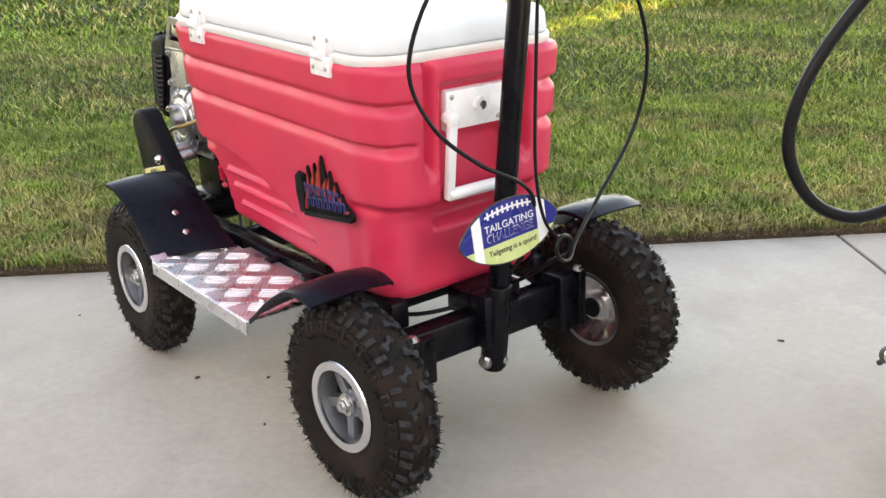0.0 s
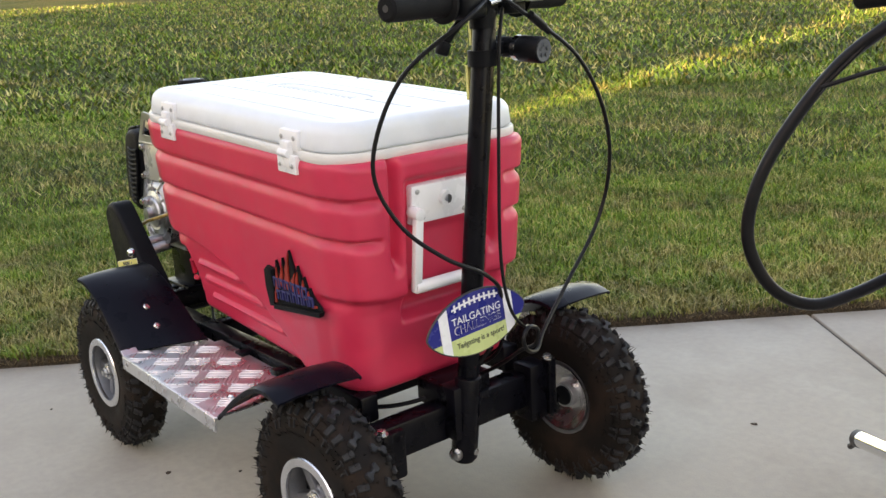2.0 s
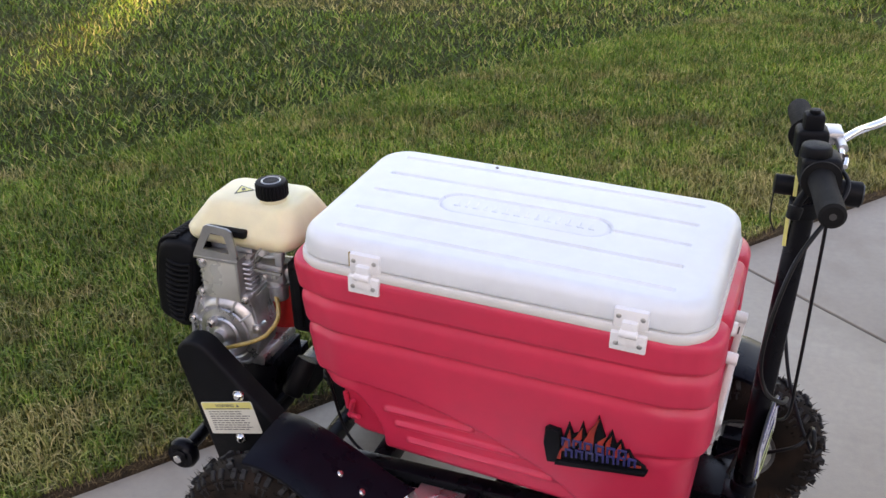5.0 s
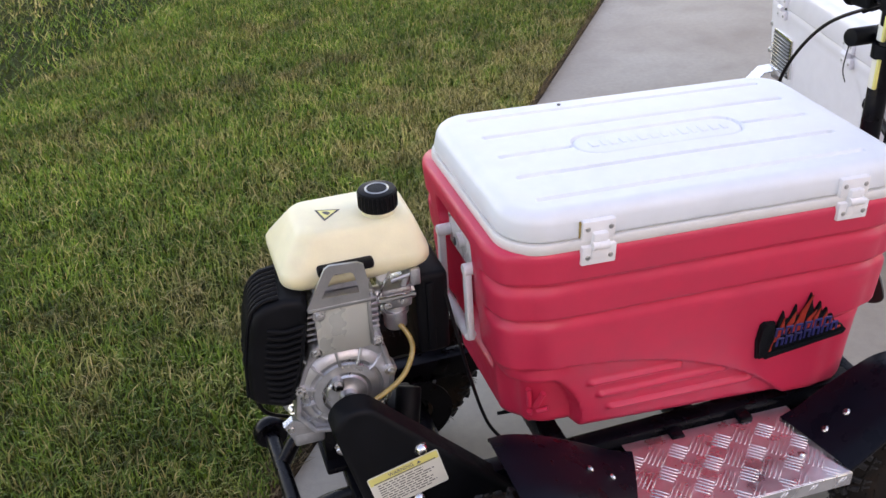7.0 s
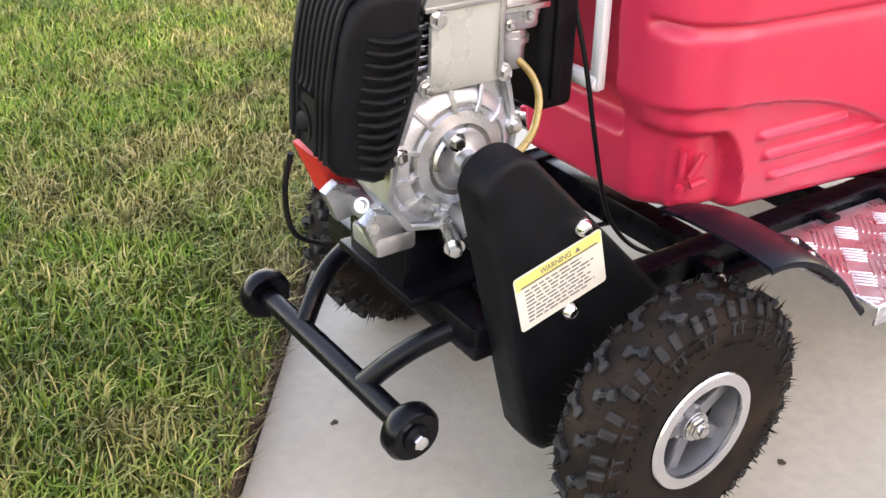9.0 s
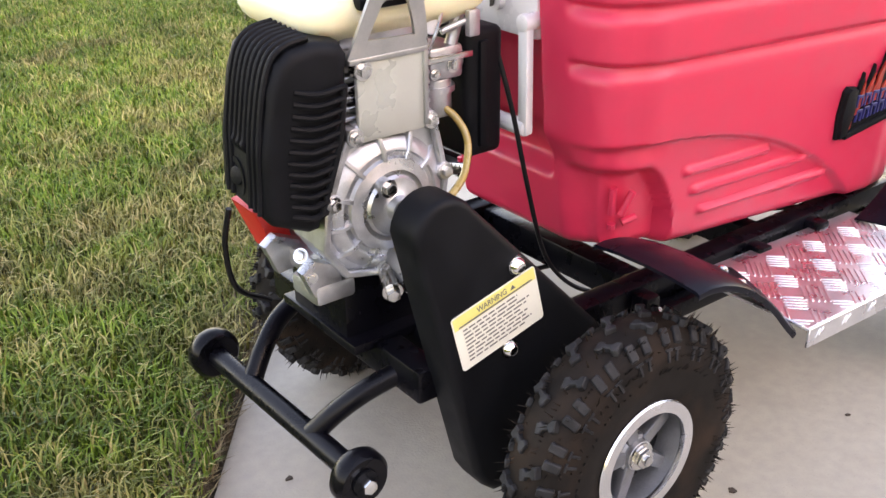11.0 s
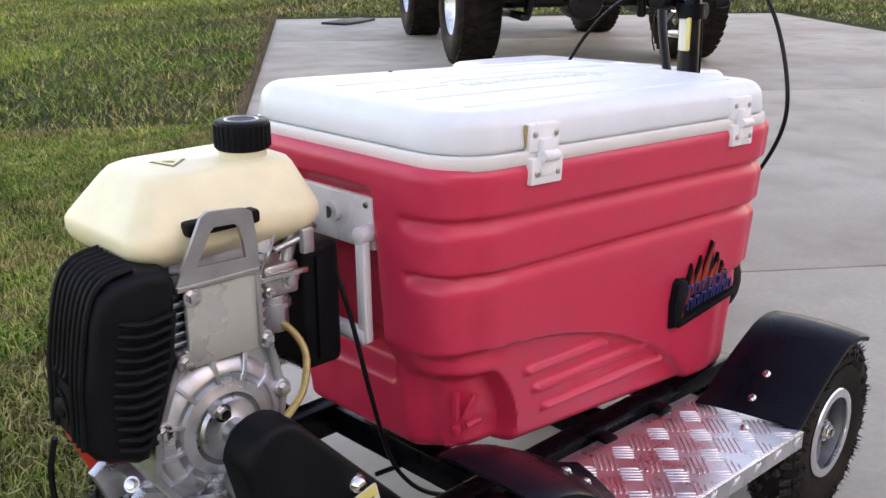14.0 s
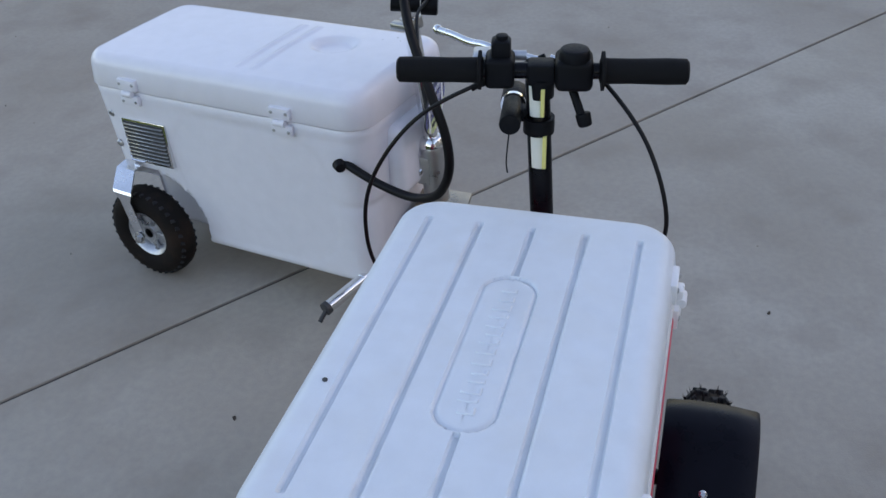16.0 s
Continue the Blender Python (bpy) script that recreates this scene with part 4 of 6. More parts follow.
# ---- front axle and steering ----
part("front_beam", join(box((0.328, -0.170, 0.160), (0.366, 0.150, 0.216), 0.004), box((0.30, -0.05, 0.206), (0.362, 0.05, 0.248), 0.004)), BLACKPAINT, red, "black square-tube front beam")
part("steering_head", join(rod((0.3775, -0.0250, 0.128), (0.386, -0.0160, 0.262), 0.0205, n=24, bevel=0.003), box((0.355, -0.050, 0.165), (0.392, -0.004, 0.250), 0.004)), BLACKPAINT, red, "black welded steering head")
for sgn, ky in ((-1, -0.153), (1, 0.143)):
    k = part("steering_knuckle", join(box((0.335, ky - 0.020, 0.135), (0.378, ky + 0.020, 0.212 if sgn < 0 else 0.232), 0.005), rod((0.36, ky, 0.155), (0.36, ky + sgn * 0.05, 0.155), 0.013, n=16), box((0.365, ky + sgn * 0.02 - 0.005, 0.140), (0.385, ky + sgn * 0.02 + 0.012, 0.215 if sgn < 0 else 0.236), 0.003)), BLACKPAINT, red, "black steering knuckle")
    part("king_pin", bolt((0.375, ky + sgn * 0.022, 0.215 if sgn < 0 else 0.236), (0, 0, 1), 0.007, 0.006), ZINC, k)
part("tie_rod", rod((0.33, -0.16, 0.188), (0.325, 0.16, 0.188), 0.006, n=12), BLACKPAINT, red)
P0, P1 = Vector((0.3755, -0.024, 0.122)), Vector((0.4185, 0.021, 0.800))
pole = part("steering_pole", rod(P0, P1, 0.0165, n=28, bevel=0.002), BLACKPAINT, red, "glossy black steering pole")
part("bolt_head", bolt((0.384, -0.046, 0.142), (0.5, -0.85, 0), 0.0075, 0.006), ZINC, pole)
part("bolt_head", bolt((0.392, -0.018, 0.140), (1, 0.2, 0), 0.006, 0.005), ZINC, pole)


def on_pole(h):
    t = (h - P0.z) / (P1.z - P0.z)
    return P0 + (P1 - P0) * t


for z0, z1 in ((0.676, 0.728), (0.752, 0.795)):
    a, b = on_pole(z0), on_pole(z1)
    strip = []
    for k in range(8):
        th = radians(148 + 9 * k)
        strip.append((th,))
    vs = [(c.x + 0.0171 * math.cos(th[0]), c.y + 0.0171 * math.sin(th[0]), c.z) for c in (a, b) for th in strip]
    me = bpy.data.meshes.new("warning_sticker")
    me.from_pydata(vs, [], [(k, k + 1, 9 + k, 8 + k) for k in range(7)])
    st = part("warning_sticker", me, PAPER, pole, "white and yellow warning sticker with small print")
    st.modifiers.new("thick", "SOLIDIFY").thickness = 0.0008
    part("sticker_band", box((-0.0184, -0.0105, 0.001), (-0.0130, -0.0055, (z1 - z0) * 0.96), 0.0004, 1), YELLOW, st).matrix_basis = Matrix.Translation(a)

# ---- handlebar, turned a little to the left ----
BAR = Matrix.Translation((0.417, 0.016, 0.812)) @ Matrix.Rotation(radians(10.0), 4, "Z")
bar = part("handlebar", rod((0, -0.17, 0), (0, 0.17, 0), 0.011, n=20), BLACKPAINT, red, "black handlebar with foam grips")
bar.matrix_basis = BAR
part("stem_clamp", join(box((-0.016, -0.018, -0.016), (0.017, 0.018, 0.013), 0.004), rod((0.0, 0, -0.036), (0, 0, -0.01), 0.0182, n=20)), BLACKPLASTIC, bar)
for sgn in (-1, 1):
    g = part("grip", lathe([(0.004, -0.192), (0.013, -0.192), (0.0168, -0.189), (0.0174, -0.165), (0.0165, -0.118), (0.0170, -0.088), (0.0175, -0.084), (0.026, -0.083), (0.026, -0.079), (0.0175, -0.078), (0.012, -0.076)], 28), GRIP, bar, "ribbed black foam grip")
    if sgn > 0:
        g.matrix_basis = Matrix.Rotation(math.pi, 4, "Z")
    part("end_hole", rod((0, sgn * 0.1915, 0), (0, sgn * 0.1926, 0), 0.0045, n=12), INK, bar)
TH = Matrix.Translation((0, 0.012, -0.002))
thr = part("throttle_housing", join(box((-0.024, -0.080, -0.020), (0.028, -0.030, 0.024), 0.009, 3), rod((-0.005, -0.055, 0.02), (-0.005, -0.055, 0.036), 0.022, 0.019, n=24, bevel=0.003)), BLACKPLASTIC, bar, "black throttle housing")
thr.matrix_basis = TH
part("throttle_lever", tube([(0.0, -0.052, -0.018), (-0.014, -0.060, -0.036), (-0.022, -0.066, -0.050), (-0.024, -0.070, -0.056)], 0.006, 10), BLACKPLASTIC, thr)
part("lever_tip", rod((-0.022, -0.068, -0.048), (-0.026, -0.073, -0.066), 0.0105, 0.0095, n=16, bevel=0.003), BLACKPLASTIC, thr)
sw = part("switch_housing", join(box((-0.020, 0.035, -0.020), (0.024, 0.074, 0.022), 0.007, 3), box((-0.012, 0.040, 0.018), (0.016, 0.066, 0.044), 0.005, 2)), BLACKPLASTIC, bar, "black switch housing")
part("switch_button", rod((0.002, 0.052, 0.042), (0.002, 0.052, 0.049), 0.008, n=16, bevel=0.001), BLACKPLASTIC, sw)
brk = part("brake_perch", join(box((0.008, 0.050, -0.004), (0.046, 0.092, 0.016), 0.005), rod((0.040, 0.020, 0.004), (0.040, 0.06, 0.004), 0.007, n=12)), ALU, bar, "silver brake lever perch")
part("brake_lever", join(tube([(0.042, 0.050, 0.006), (0.064, 0.078, 0.008), (0.080, 0.100, 0.006), (0.104, 0.124, 0.006), (0.122, 0.146, 0.006)], 0.0058, 10), rod((0.121, 0.145, 0.006), (0.127, 0.151, 0.006), 0.0072, n=14, bevel=0.002)), POLISHED, brk, "polished brake lever")
part("cable_adjuster", join(rod((0.040, 0.028, 0.004), (0.036, 0.005, 0.0), 0.005, n=12), rod((0.040, -0.012, 0.002), (0.036, -0.028, -0.002), 0.004, n=12)), CHROME, brk)
# torch clamped to the pole
lp = on_pole(0.742) + Vector((0.004, -0.005, 0.008))
lamp = part("headlight", join(rod(lp + Vector((-0.050, 0.036, 0.002)), lp + Vector((0.025, 0.046, -0.004)), 0.0145, n=24, bevel=0.002), rod(lp + Vector((0.030, 0.0466, -0.0044)), lp + Vector((0.068, 0.051, -0.007)), 0.0185, n=24, bevel=0.002)), BLACKPLASTIC, red, "black clip-on torch used as a headlight")
part("torch_ring", rod(lp + Vector((0.022, 0.0456, -0.0038)), lp + Vector((0.031, 0.0468, -0.0045)), 0.0178, n=24), CHROME, lamp, "chrome ring")
part("torch_lens", join(rod(lp + Vector((0.067, 0.0509, -0.0069)), lp + Vector((0.0695, 0.0512, -0.0071)), 0.0155, n=20), *[rod(lp + Vector((0.0690, 0.0511 + 0.0075 * math.cos(k), -0.007 + 0.0075 * math.sin(k))), lp + Vector((0.0712, 0.0513 + 0.0075 * math.cos(k), -0.007 + 0.0075 * math.sin(k))), 0.0032, n=10) for k in (0.3, 1.55, 2.8, 4.1, 5.35)]), GLASS, lamp, "clear torch lens")
part("torch_clamp", join(lathe([(0.0168, -0.011), (0.0215, -0.011), (0.0215, 0.011), (0.0168, 0.011)], 24, True)), BLACKPLASTIC, lamp).matrix_basis = Matrix.Translation(on_pole(0.735)) @ Matrix.Rotation(radians(90), 4, "X")
part("clamp_arm", box(tuple(lp + Vector((-0.012, 0.014, -0.012))), tuple(lp + Vector((0.012, 0.034, 0.006))), 0.003), BLACKPLASTIC, lamp)
part("lanyard", tube([lp + Vector((-0.048, 0.036, 0.0)), lp + Vector((-0.050, 0.040, -0.05)), lp + Vector((-0.042, 0.040, -0.075))], 0.0011, 6), CABLE, lamp)


# ---- control cables ----
def bar_pt(x, y, z):
    return BAR @ Vector((x, y, z))


part("control_cable", tube([bar_pt(0.030, -0.030, 0.0), bar_pt(0.034, -0.075, -0.02), (0.415, -0.130, 0.72), (0.392, -0.168, 0.61), (0.400, -0.138, 0.525), (0.424, -0.080, 0.468), (0.430, -0.005, 0.425), (0.412, 0.035, 0.375), (0.37, 0.05, 0.27), (0.20, 0.02, 0.205), (-0.10, 0.0, 0.20), (-0.25, 0.0, 0.21)], 0.0032, 8), CABLE, red, "black throttle cable loop")
part("control_cable", tube([bar_pt(0.040, -0.005, 0.004), (0.452, 0.060, 0.795), (0.435, 0.185, 0.725), (0.422, 0.258, 0.632), (0.412, 0.280, 0.540), (0.405, 0.255, 0.450), (0.425, 0.160, 0.372), (0.455, 0.080, 0.328), (0.474, 0.046, 0.310), (0.480, 0.022, 0.316), (0.481, 0.012, 0.335), (0.478, 0.026, 0.350), (0.474, 0.048, 0.340), (0.468, 0.048, 0.316), (0.45, 0.035, 0.305), (0.40, 0.045, 0.27), (0.35, 0.03, 0.24), (0.26, 0.0, 0.212), (0.0, 0.02, 0.200)], 0.0032, 8), CABLE, red, "black brake cable loop")
part("control_cable", tube([bar_pt(0.020, 0.02, -0.01), (0.446, 0.018, 0.74), (0.444, 0.012, 0.60), (0.440, 0.012, 0.45), (0.436, 0.030, 0.37), (0.415, 0.075, 0.325), (0.40, 0.10, 0.315)], 0.0026, 8), CABLE, red, "thin black cable down the pole")
part("cable_sleeve", join(rod((0.4545, 0.072, 0.790), (0.447, 0.105, 0.772), 0.0062, n=12), rod((0.447, 0.105, 0.772), (0.444, 0.118, 0.764), 0.0048, n=12)), BLACKPLASTIC, red, "black rubber cable boot")
part("control_cable", tube([(0.375, 0.045, 0.290), (0.355, 0.005, 0.240), (0.330, -0.035, 0.221), (0.285, -0.090, 0.206), (0.235, -0.125, 0.206), (0.19, -0.130, 0.225), (0.10, -0.10, 0.235)], 0.0036, 8), CABLE, red, "black cable under the frame")

# ---- football-shaped sign on the pole ----


def football(a, b, n=40, power=1.35):
    pts = []
    for k in range(n):
        t = 2 * math.pi * k / n
        c, s = math.cos(t), math.sin(t)
        pts.append((a * math.copysign(abs(c) ** 1.0, c), b * math.copysign(abs(s) ** power, s)))
    return pts


def clipped(poly, x0, x1, y0=-9, y1=9):
    """Part of a convex outline between two uprights and two levels."""
    def cut(ps, ax, lim, keep_less):
        out = []
        for p, q in zip(ps, ps[1:] + ps[:1]):
            ip, iq = (p[ax] <= lim) == keep_less, (q[ax] <= lim) == keep_less
            if ip:
                out.append(p)
            if ip != iq:
                t = (lim - p[ax]) / (q[ax] - p[ax])
                out.append((p[0] + (q[0] - p[0]) * t, p[1] + (q[1] - p[1]) * t))
        return out
    for ax, lim, less in ((0, x0, False), (0, x1, True), (1, y0, False), (1, y1, True)):
        poly = cut(poly, ax, lim, less)
        if len(poly) < 3:
            return None
    return poly


def football_sign(parent, m):
    a, b = 0.090, 0.050
    base = part("football_sign", prism(football(a, b), 0.003, m, 0.0006, 1), INK, parent, "blue, white and lime football-shaped advertising sign")
    face = football(a - 0.0022, b - 0.0022)

    def layer(poly, z, mat, name):
        if poly:
            part(name, prism(poly, 0.0004, m @ Matrix.Translation((0, 0, z))), mat, base)
    layer(clipped(face, -1, 1, -0.014, 9), 0.0030, NAVY, "blue_field")
    layer(clipped(face, -1, 1, -9, -0.014), 0.0030, LIME, "lime_field")
    for x0, x1 in ((-0.066, -0.050), (0.050, 0.066)):
        layer(clipped(face, x0, x1), 0.0036, SIGNWHITE, "white_stripe")
    layer([(-0.042 + 0.0042 * k, 0.0300 + 0.0045 * (1 - ((k - 10) / 10) ** 2)) for k in range(21)] + [(0.042 - 0.0042 * k, 0.0330 + 0.0045 * (1 - ((k - 10) / 10) ** 2)) for k in range(21)], 0.0036, SIGNWHITE, "lace_band")
    for k in range(9):
        x = -0.036 + 0.009 * k
        y = 0.0315 + 0.0045 * (1 - (x / 0.042) ** 2)
        layer([(x - 0.0017, y - 0.0055), (x + 0.0017, y - 0.0055), (x + 0.0017, y + 0.0060), (x - 0.0017, y + 0.0060)], 0.0037, SIGNWHITE, "lace")
    part("sign_lettering", letters("TAILGATING", 0.016, m @ Matrix.Translation((0, 0.0125, 0.0040)) @ pose(0, 0, 0), 0.0003, 0.088), SIGNWHITE, base)
    part("sign_lettering", letters("CHALLENGE", 0.0185, m @ Matrix.Translation((0, -0.0025, 0.0037)), 0.0003, 0.084), PAPER, base)
    part("sign_lettering", letters("CHALLENGE", 0.0160, m @ Matrix.Translation((0, -0.0025, 0.0042)), 0.0003, 0.082), NAVY, base)
    part("sign_lettering", letters("Tailgating is a sport!", 0.0125, m @ Matrix.Translation((0.002, -0.026, 0.0040)), 0.0003, 0.086), INK, base)
    return base


SIGN = Matrix.Translation((0.4085, -0.014, 0.354)) @ Matrix.Rotation(radians(-6), 4, "Z") @ Matrix(((0, 0, 1, 0), (1, 0, 0, 0), (0, 1, 0, 0), (0, 0, 0, 1))) @ Matrix.Rotation(radians(7), 4, "Z")
football_sign(red, SIGN)


# ---- engine at the rear ----
def xz(y, front=True):
    """Outline plane x-z, drawn out towards -y from the given y."""
    return Matrix(((1, 0, 0, 0), (0, 0, -1, y), (0, 1, 0, 0), (0, 0, 0, 1)))


CX, CZ = -0.512, 0.406     # crankshaft
case = [(-0.545, 0.491), (-0.523, 0.499), (-0.498, 0.4985), (-0.472, 0.491), (-0.453, 0.480), (-0.447, 0.458), (-0.438, 0.415), (-0.446, 0.375), (-0.470, 0.345), (-0.520, 0.330), (-0.565, 0.340), (-0.588, 0.375), (-0.582, 0.420), (-0.568, 0.456), (-0.557, 0.479)]


def drawn_in(poly, d):
    """An outline moved inwards by d, corner by corner."""
    out = []
    n = len(poly)
    for k in range(n):
        p, q, r = Vector(poly[k - 1]), Vector(poly[k]), Vector(poly[(k + 1) % n])
        a, b = (q - p).normalized(), (r - q).normalized()
        t = (Vector((a.y, -a.x)) + Vector((b.y, -b.x))).normalized()
        out.append(tuple(q + t * d))
    return out


def rim_band(poly, width, y0, y1):
    """A raised band that follows an outline: stepped edge of a casting."""
    rings = [(drawn_in(poly, 0.0), y0), (drawn_in(poly, 0.0), y1 + 0.0015), (drawn_in(poly, 0.0015), y1), (drawn_in(poly, width - 0.0015), y1), (drawn_in(poly, width), y1 + 0.0015), (drawn_in(poly, width), y0)]
    return loft([[(x, y, z) for x, z in ring] for ring, y in rings], False, False)


engine = part("engine", join(prism(drawn_in(case, 0.002), 0.054, xz(-0.030), 0.003), rim_band(case, 0.0075, -0.072, -0.0905)), ALU, red, "small cast-aluminium four-stroke engine", 30)
bell = [(0.070, -0.082), (0.0665, -0.0865), (0.058, -0.0925), (0.0545, -0.0935), (0.0525, -0.0915), (0.0485, -0.0915), (0.0465, -0.0950), (0.036, -0.0985), (0.0335, -0.0975), (0.031, -0.0975), (0.0285, -0.101), (0.018, -0.103), (0.0135, -0.106), (0.0125, -0.116), (0.001, -0.116)]
part("clutch_bell", moved(lathe(bell, 56), Matrix.Translation((CX, 0, CZ))), ALU, engine, "stepped round clutch housing", 30)
for deg, r1 in ((97, 0.090), (66, 0.082), (131, 0.088), (163, 0.076), (192, 0.075), (218, 0.080), (38, 0.074), (246, 0.074)):
    a = radians(deg)
    rib = prism([(0.044, -0.006), (r1, -0.006), (r1, 0.000), (0.058, 0.0115), (0.046, 0.0125)], 0.0042, Matrix.Translation((0, 0, -0.0021)), 0.001, 1)
    rib.transform(Matrix(((math.cos(a), 0, -math.sin(a), CX), (0, -1, 0, -0.0835), (math.sin(a), 0, math.cos(a), CZ), (0, 0, 0, 1))))
    part("casting_rib", rib, ALU, engine)
for x, z in ((-0.5475, 0.4810), (-0.4610, 0.4800), (-0.5755, 0.4215), (-0.4450, 0.4235), (-0.5200, 0.3380)):
    b = part("case_boss", rod((x, -0.070, z), (x, -0.0925, z), 0.0095, n=18, bevel=0.002), ALU, engine)
    part("bolt_head", bolt((x, -0.0925, z), (0, -1, 0), 0.0055, 0.005), ZINC, b)
part("clutch_stud", rod((-0.5245, -0.086, 0.431), (-0.5255, -0.110, 0.431), 0.0082, n=18, bevel=0.002), ALU, engine)
part("bolt_head", bolt((-0.5255, -0.110, 0.431), (0, -1, 0), 0.0062, 0.006), ZINC, engine, "zinc clutch bolt")
part("lower_boss", join(rod((-0.506, -0.080, 0.350), (-0.517, -0.148, 0.344), 0.0115, n=18, bevel=0.002), rod((-0.500, -0.080, 0.338), (-0.508, -0.122, 0.330), 0.013, n=16)), ALU, engine)
part("bolt_head", bolt((-0.517, -0.148, 0.344), (-0.2, -1, 0), 0.007, 0.005), ZINC, engine)
part("drain_bolt", join(bolt((-0.532, -0.120, 0.328), (-0.4, -0.9, -0.2), 0.0072, 0.008), rod((-0.520, -0.090, 0.334), (-0.532, -0.120, 0.328), 0.0085, n=16)), ZINC, engine, "zinc oil drain bolt")
part("filter_rib", box((-0.378, -0.0665, 0.425), (-0.366, -0.0605, 0.538), 0.002), BLACKPLASTIC, engine)
part("engine_base", join(box((-0.578, -0.062, 0.322), (-0.460, 0.060, 0.346), 0.006), box((-0.594, -0.080, 0.312), (-0.548, -0.030, 0.334), 0.005), prism([(-0.606, 0.352), (-0.592, 0.362), (-0.566, 0.350), (-0.560, 0.322), (-0.592, 0.318)], 0.012, xz(-0.066), 0.002), prism([(-0.606, 0.352), (-0.592, 0.362), (-0.566, 0.350), (-0.560, 0.322), (-0.592, 0.318)], 0.012, xz(0.010), 0.002)), ALU, engine, "cast engine base with mounting feet")
part("bolt_head", bolt((-0.586, -0.040, 0.352), (-0.7, -0.5, 0.5), 0.0055, 0.005), ZINC, engine)
part("bolt_head", bolt((-0.596, -0.076, 0.346), (-0.5, -1, 0.1), 0.0045, 0.003), ZINC, engine)
# cylinder with fins and its grey cover plate
part("cylinder", box((-0.545, -0.070, 0.455), (-0.455, 0.040, 0.552), 0.004), ALU, engine, "finned aluminium cylinder")
for k in range(8):
    part("cooling_fin", box((-0.556, -0.080, 0.474 + 0.0095 * k), (-0.452, 0.046, 0.4785 + 0.0095 * k), 0.001, 1), ALU, engine)
pl = part("cover_plate", box((-0.5435, -0.0925, 0.474), (-0.468, -0.0865, 0.551), 0.002), GREYPLATE, engine, "plain grey cylinder cover plate")
part("plate_edge", join(box((-0.470, -0.0955, 0.478), (-0.465, -0.060, 0.553), 0.0012), box((-0.552, -0.0955, 0.5495), (-0.465, -0.060, 0.5545), 0.0012)), STEEL, pl)
part("plate_bolt", join(bolt((-0.5375, -0.094, 0.543), (0, -1, 0), 0.0062, 0.005), rod((-0.5375, -0.084, 0.543), (-0.5375, -0.0945, 0.543), 0.0095, n=16)), ZINC, pl)
part("cylinder_head", join(box((-0.540, -0.06, 0.552), (-0.455, 0.03, 0.572), 0.006), rod((-0.52, -0.045, 0.570), (-0.475, -0.045, 0.570), 0.014, n=16, bevel=0.004)), ALU, engine)
# tank bracket: pressed steel with an opening
outer = [(-0.553, 0.5545), (-0.541, 0.578), (-0.523, 0.613), (-0.516, 0.617), (-0.478, 0.614), (-0.470, 0.609), (-0.466, 0.582), (-0.464, 0.5545)]
inner = [(-0.531, 0.569), (-0.525, 0.580), (-0.514, 0.599), (-0.510, 0.602), (-0.489, 0.601), (-0.485, 0.598), (-0.481, 0.582), (-0.479, 0.567)]
bm = bmesh.new()
vo, vi = [[bm.verts.new((x, z, 0)) for x, z in ring] for ring in (outer, inner)]
for k in range(8):
    bm.faces.new((vo[k], vo[(k + 1) % 8], vi[(k + 1) % 8], vi[k]))
ext = bmesh.ops.extrude_face_region(bm, geom=bm.faces[:])
bmesh.ops.translate(bm, verts=[v for v in ext["geom"] if isinstance(v, bmesh.types.BMVert)], vec=(0, 0, 0.004))
bm.transform(xz(-0.090))
part("tank_bracket", bm, STEEL, engine, "pressed steel tank bracket")

# slatted black muffler guard, leaning back a little
shell = [(-0.645, 0.427), (-0.636, 0.415), (-0.600, 0.399), (-0.588, 0.400), (-0.574, 0.440), (-0.553, 0.520), (-0.549, 0.560), (-0.556, 0.572), (-0.580, 0.577), (-0.608, 0.573), (-0.622, 0.563), (-0.631, 0.540), (-0.642, 0.480)]
LEAN = Matrix(((1, 0.10, 0, 0.0075), (0, 1, 0, 0), (0, 0, 1, 0), (0, 0, 0, 1)))     # its back edge stands farther in
mg = part("muffler_guard", moved(prism(shell, 0.102, xz(0.006), 0.013, 4), LEAN), BLACKPLASTIC, engine, "black slatted muffler guard")


def shell_left(z):
    return -0.619 - (0.565 - z) * 0.19


for k in range(12):
    z = 0.4190 + 0.0104 * k
    x0, x1 = shell_left(z) + 0.016 + 0.010 * max(0, 5 - k) / 5, -0.549 - (0.560 - z) * 0.235
    part("louvre", tube([(x0, -0.0945, z + 0.0035), (x0 + 0.012, -0.0985, z + 0.0005), ((x0 + x1) / 2, -0.0992, z - 0.0015), (x1 - 0.004, -0.0985, z + 0.0010)], 0.0031, 8, 4), BLACKPLASTIC, mg)
part("louvre_post", tube([(-0.560, -0.0985, 0.536), (-0.570, -0.0992, 0.480), (-0.592, -0.0985, 0.418)], 0.0030, 8, 5), BLACKPLASTIC, mg)
for k in range(8):
    y = -0.084 + 0.0108 * k
    low = 0.428 + (0.046 if 2 < k < 6 else 0)
    part("slat", moved(tube([(shell_left(low) - 0.0005, y, low), (-0.6435, y, max(0.452, low + 0.01)), (-0.6410, y, 0.492), (-0.6325, y, 0.538), (-0.6230, y, 0.5640), (-0.6080, y, 0.5755), (-0.586, y, 0.5790)], 0.0034, 8, 5), LEAN), BLACKPLASTIC, mg)
part("exhaust_hole", lathe([(0.014, -0.004), (0.014, 0.006), (0.0195, 0.006), (0.0195, -0.004)], 24, True), BLACKPLASTIC, mg).matrix_basis = pose(-0.634, -0.030, 0.447, 0, 0, 82)
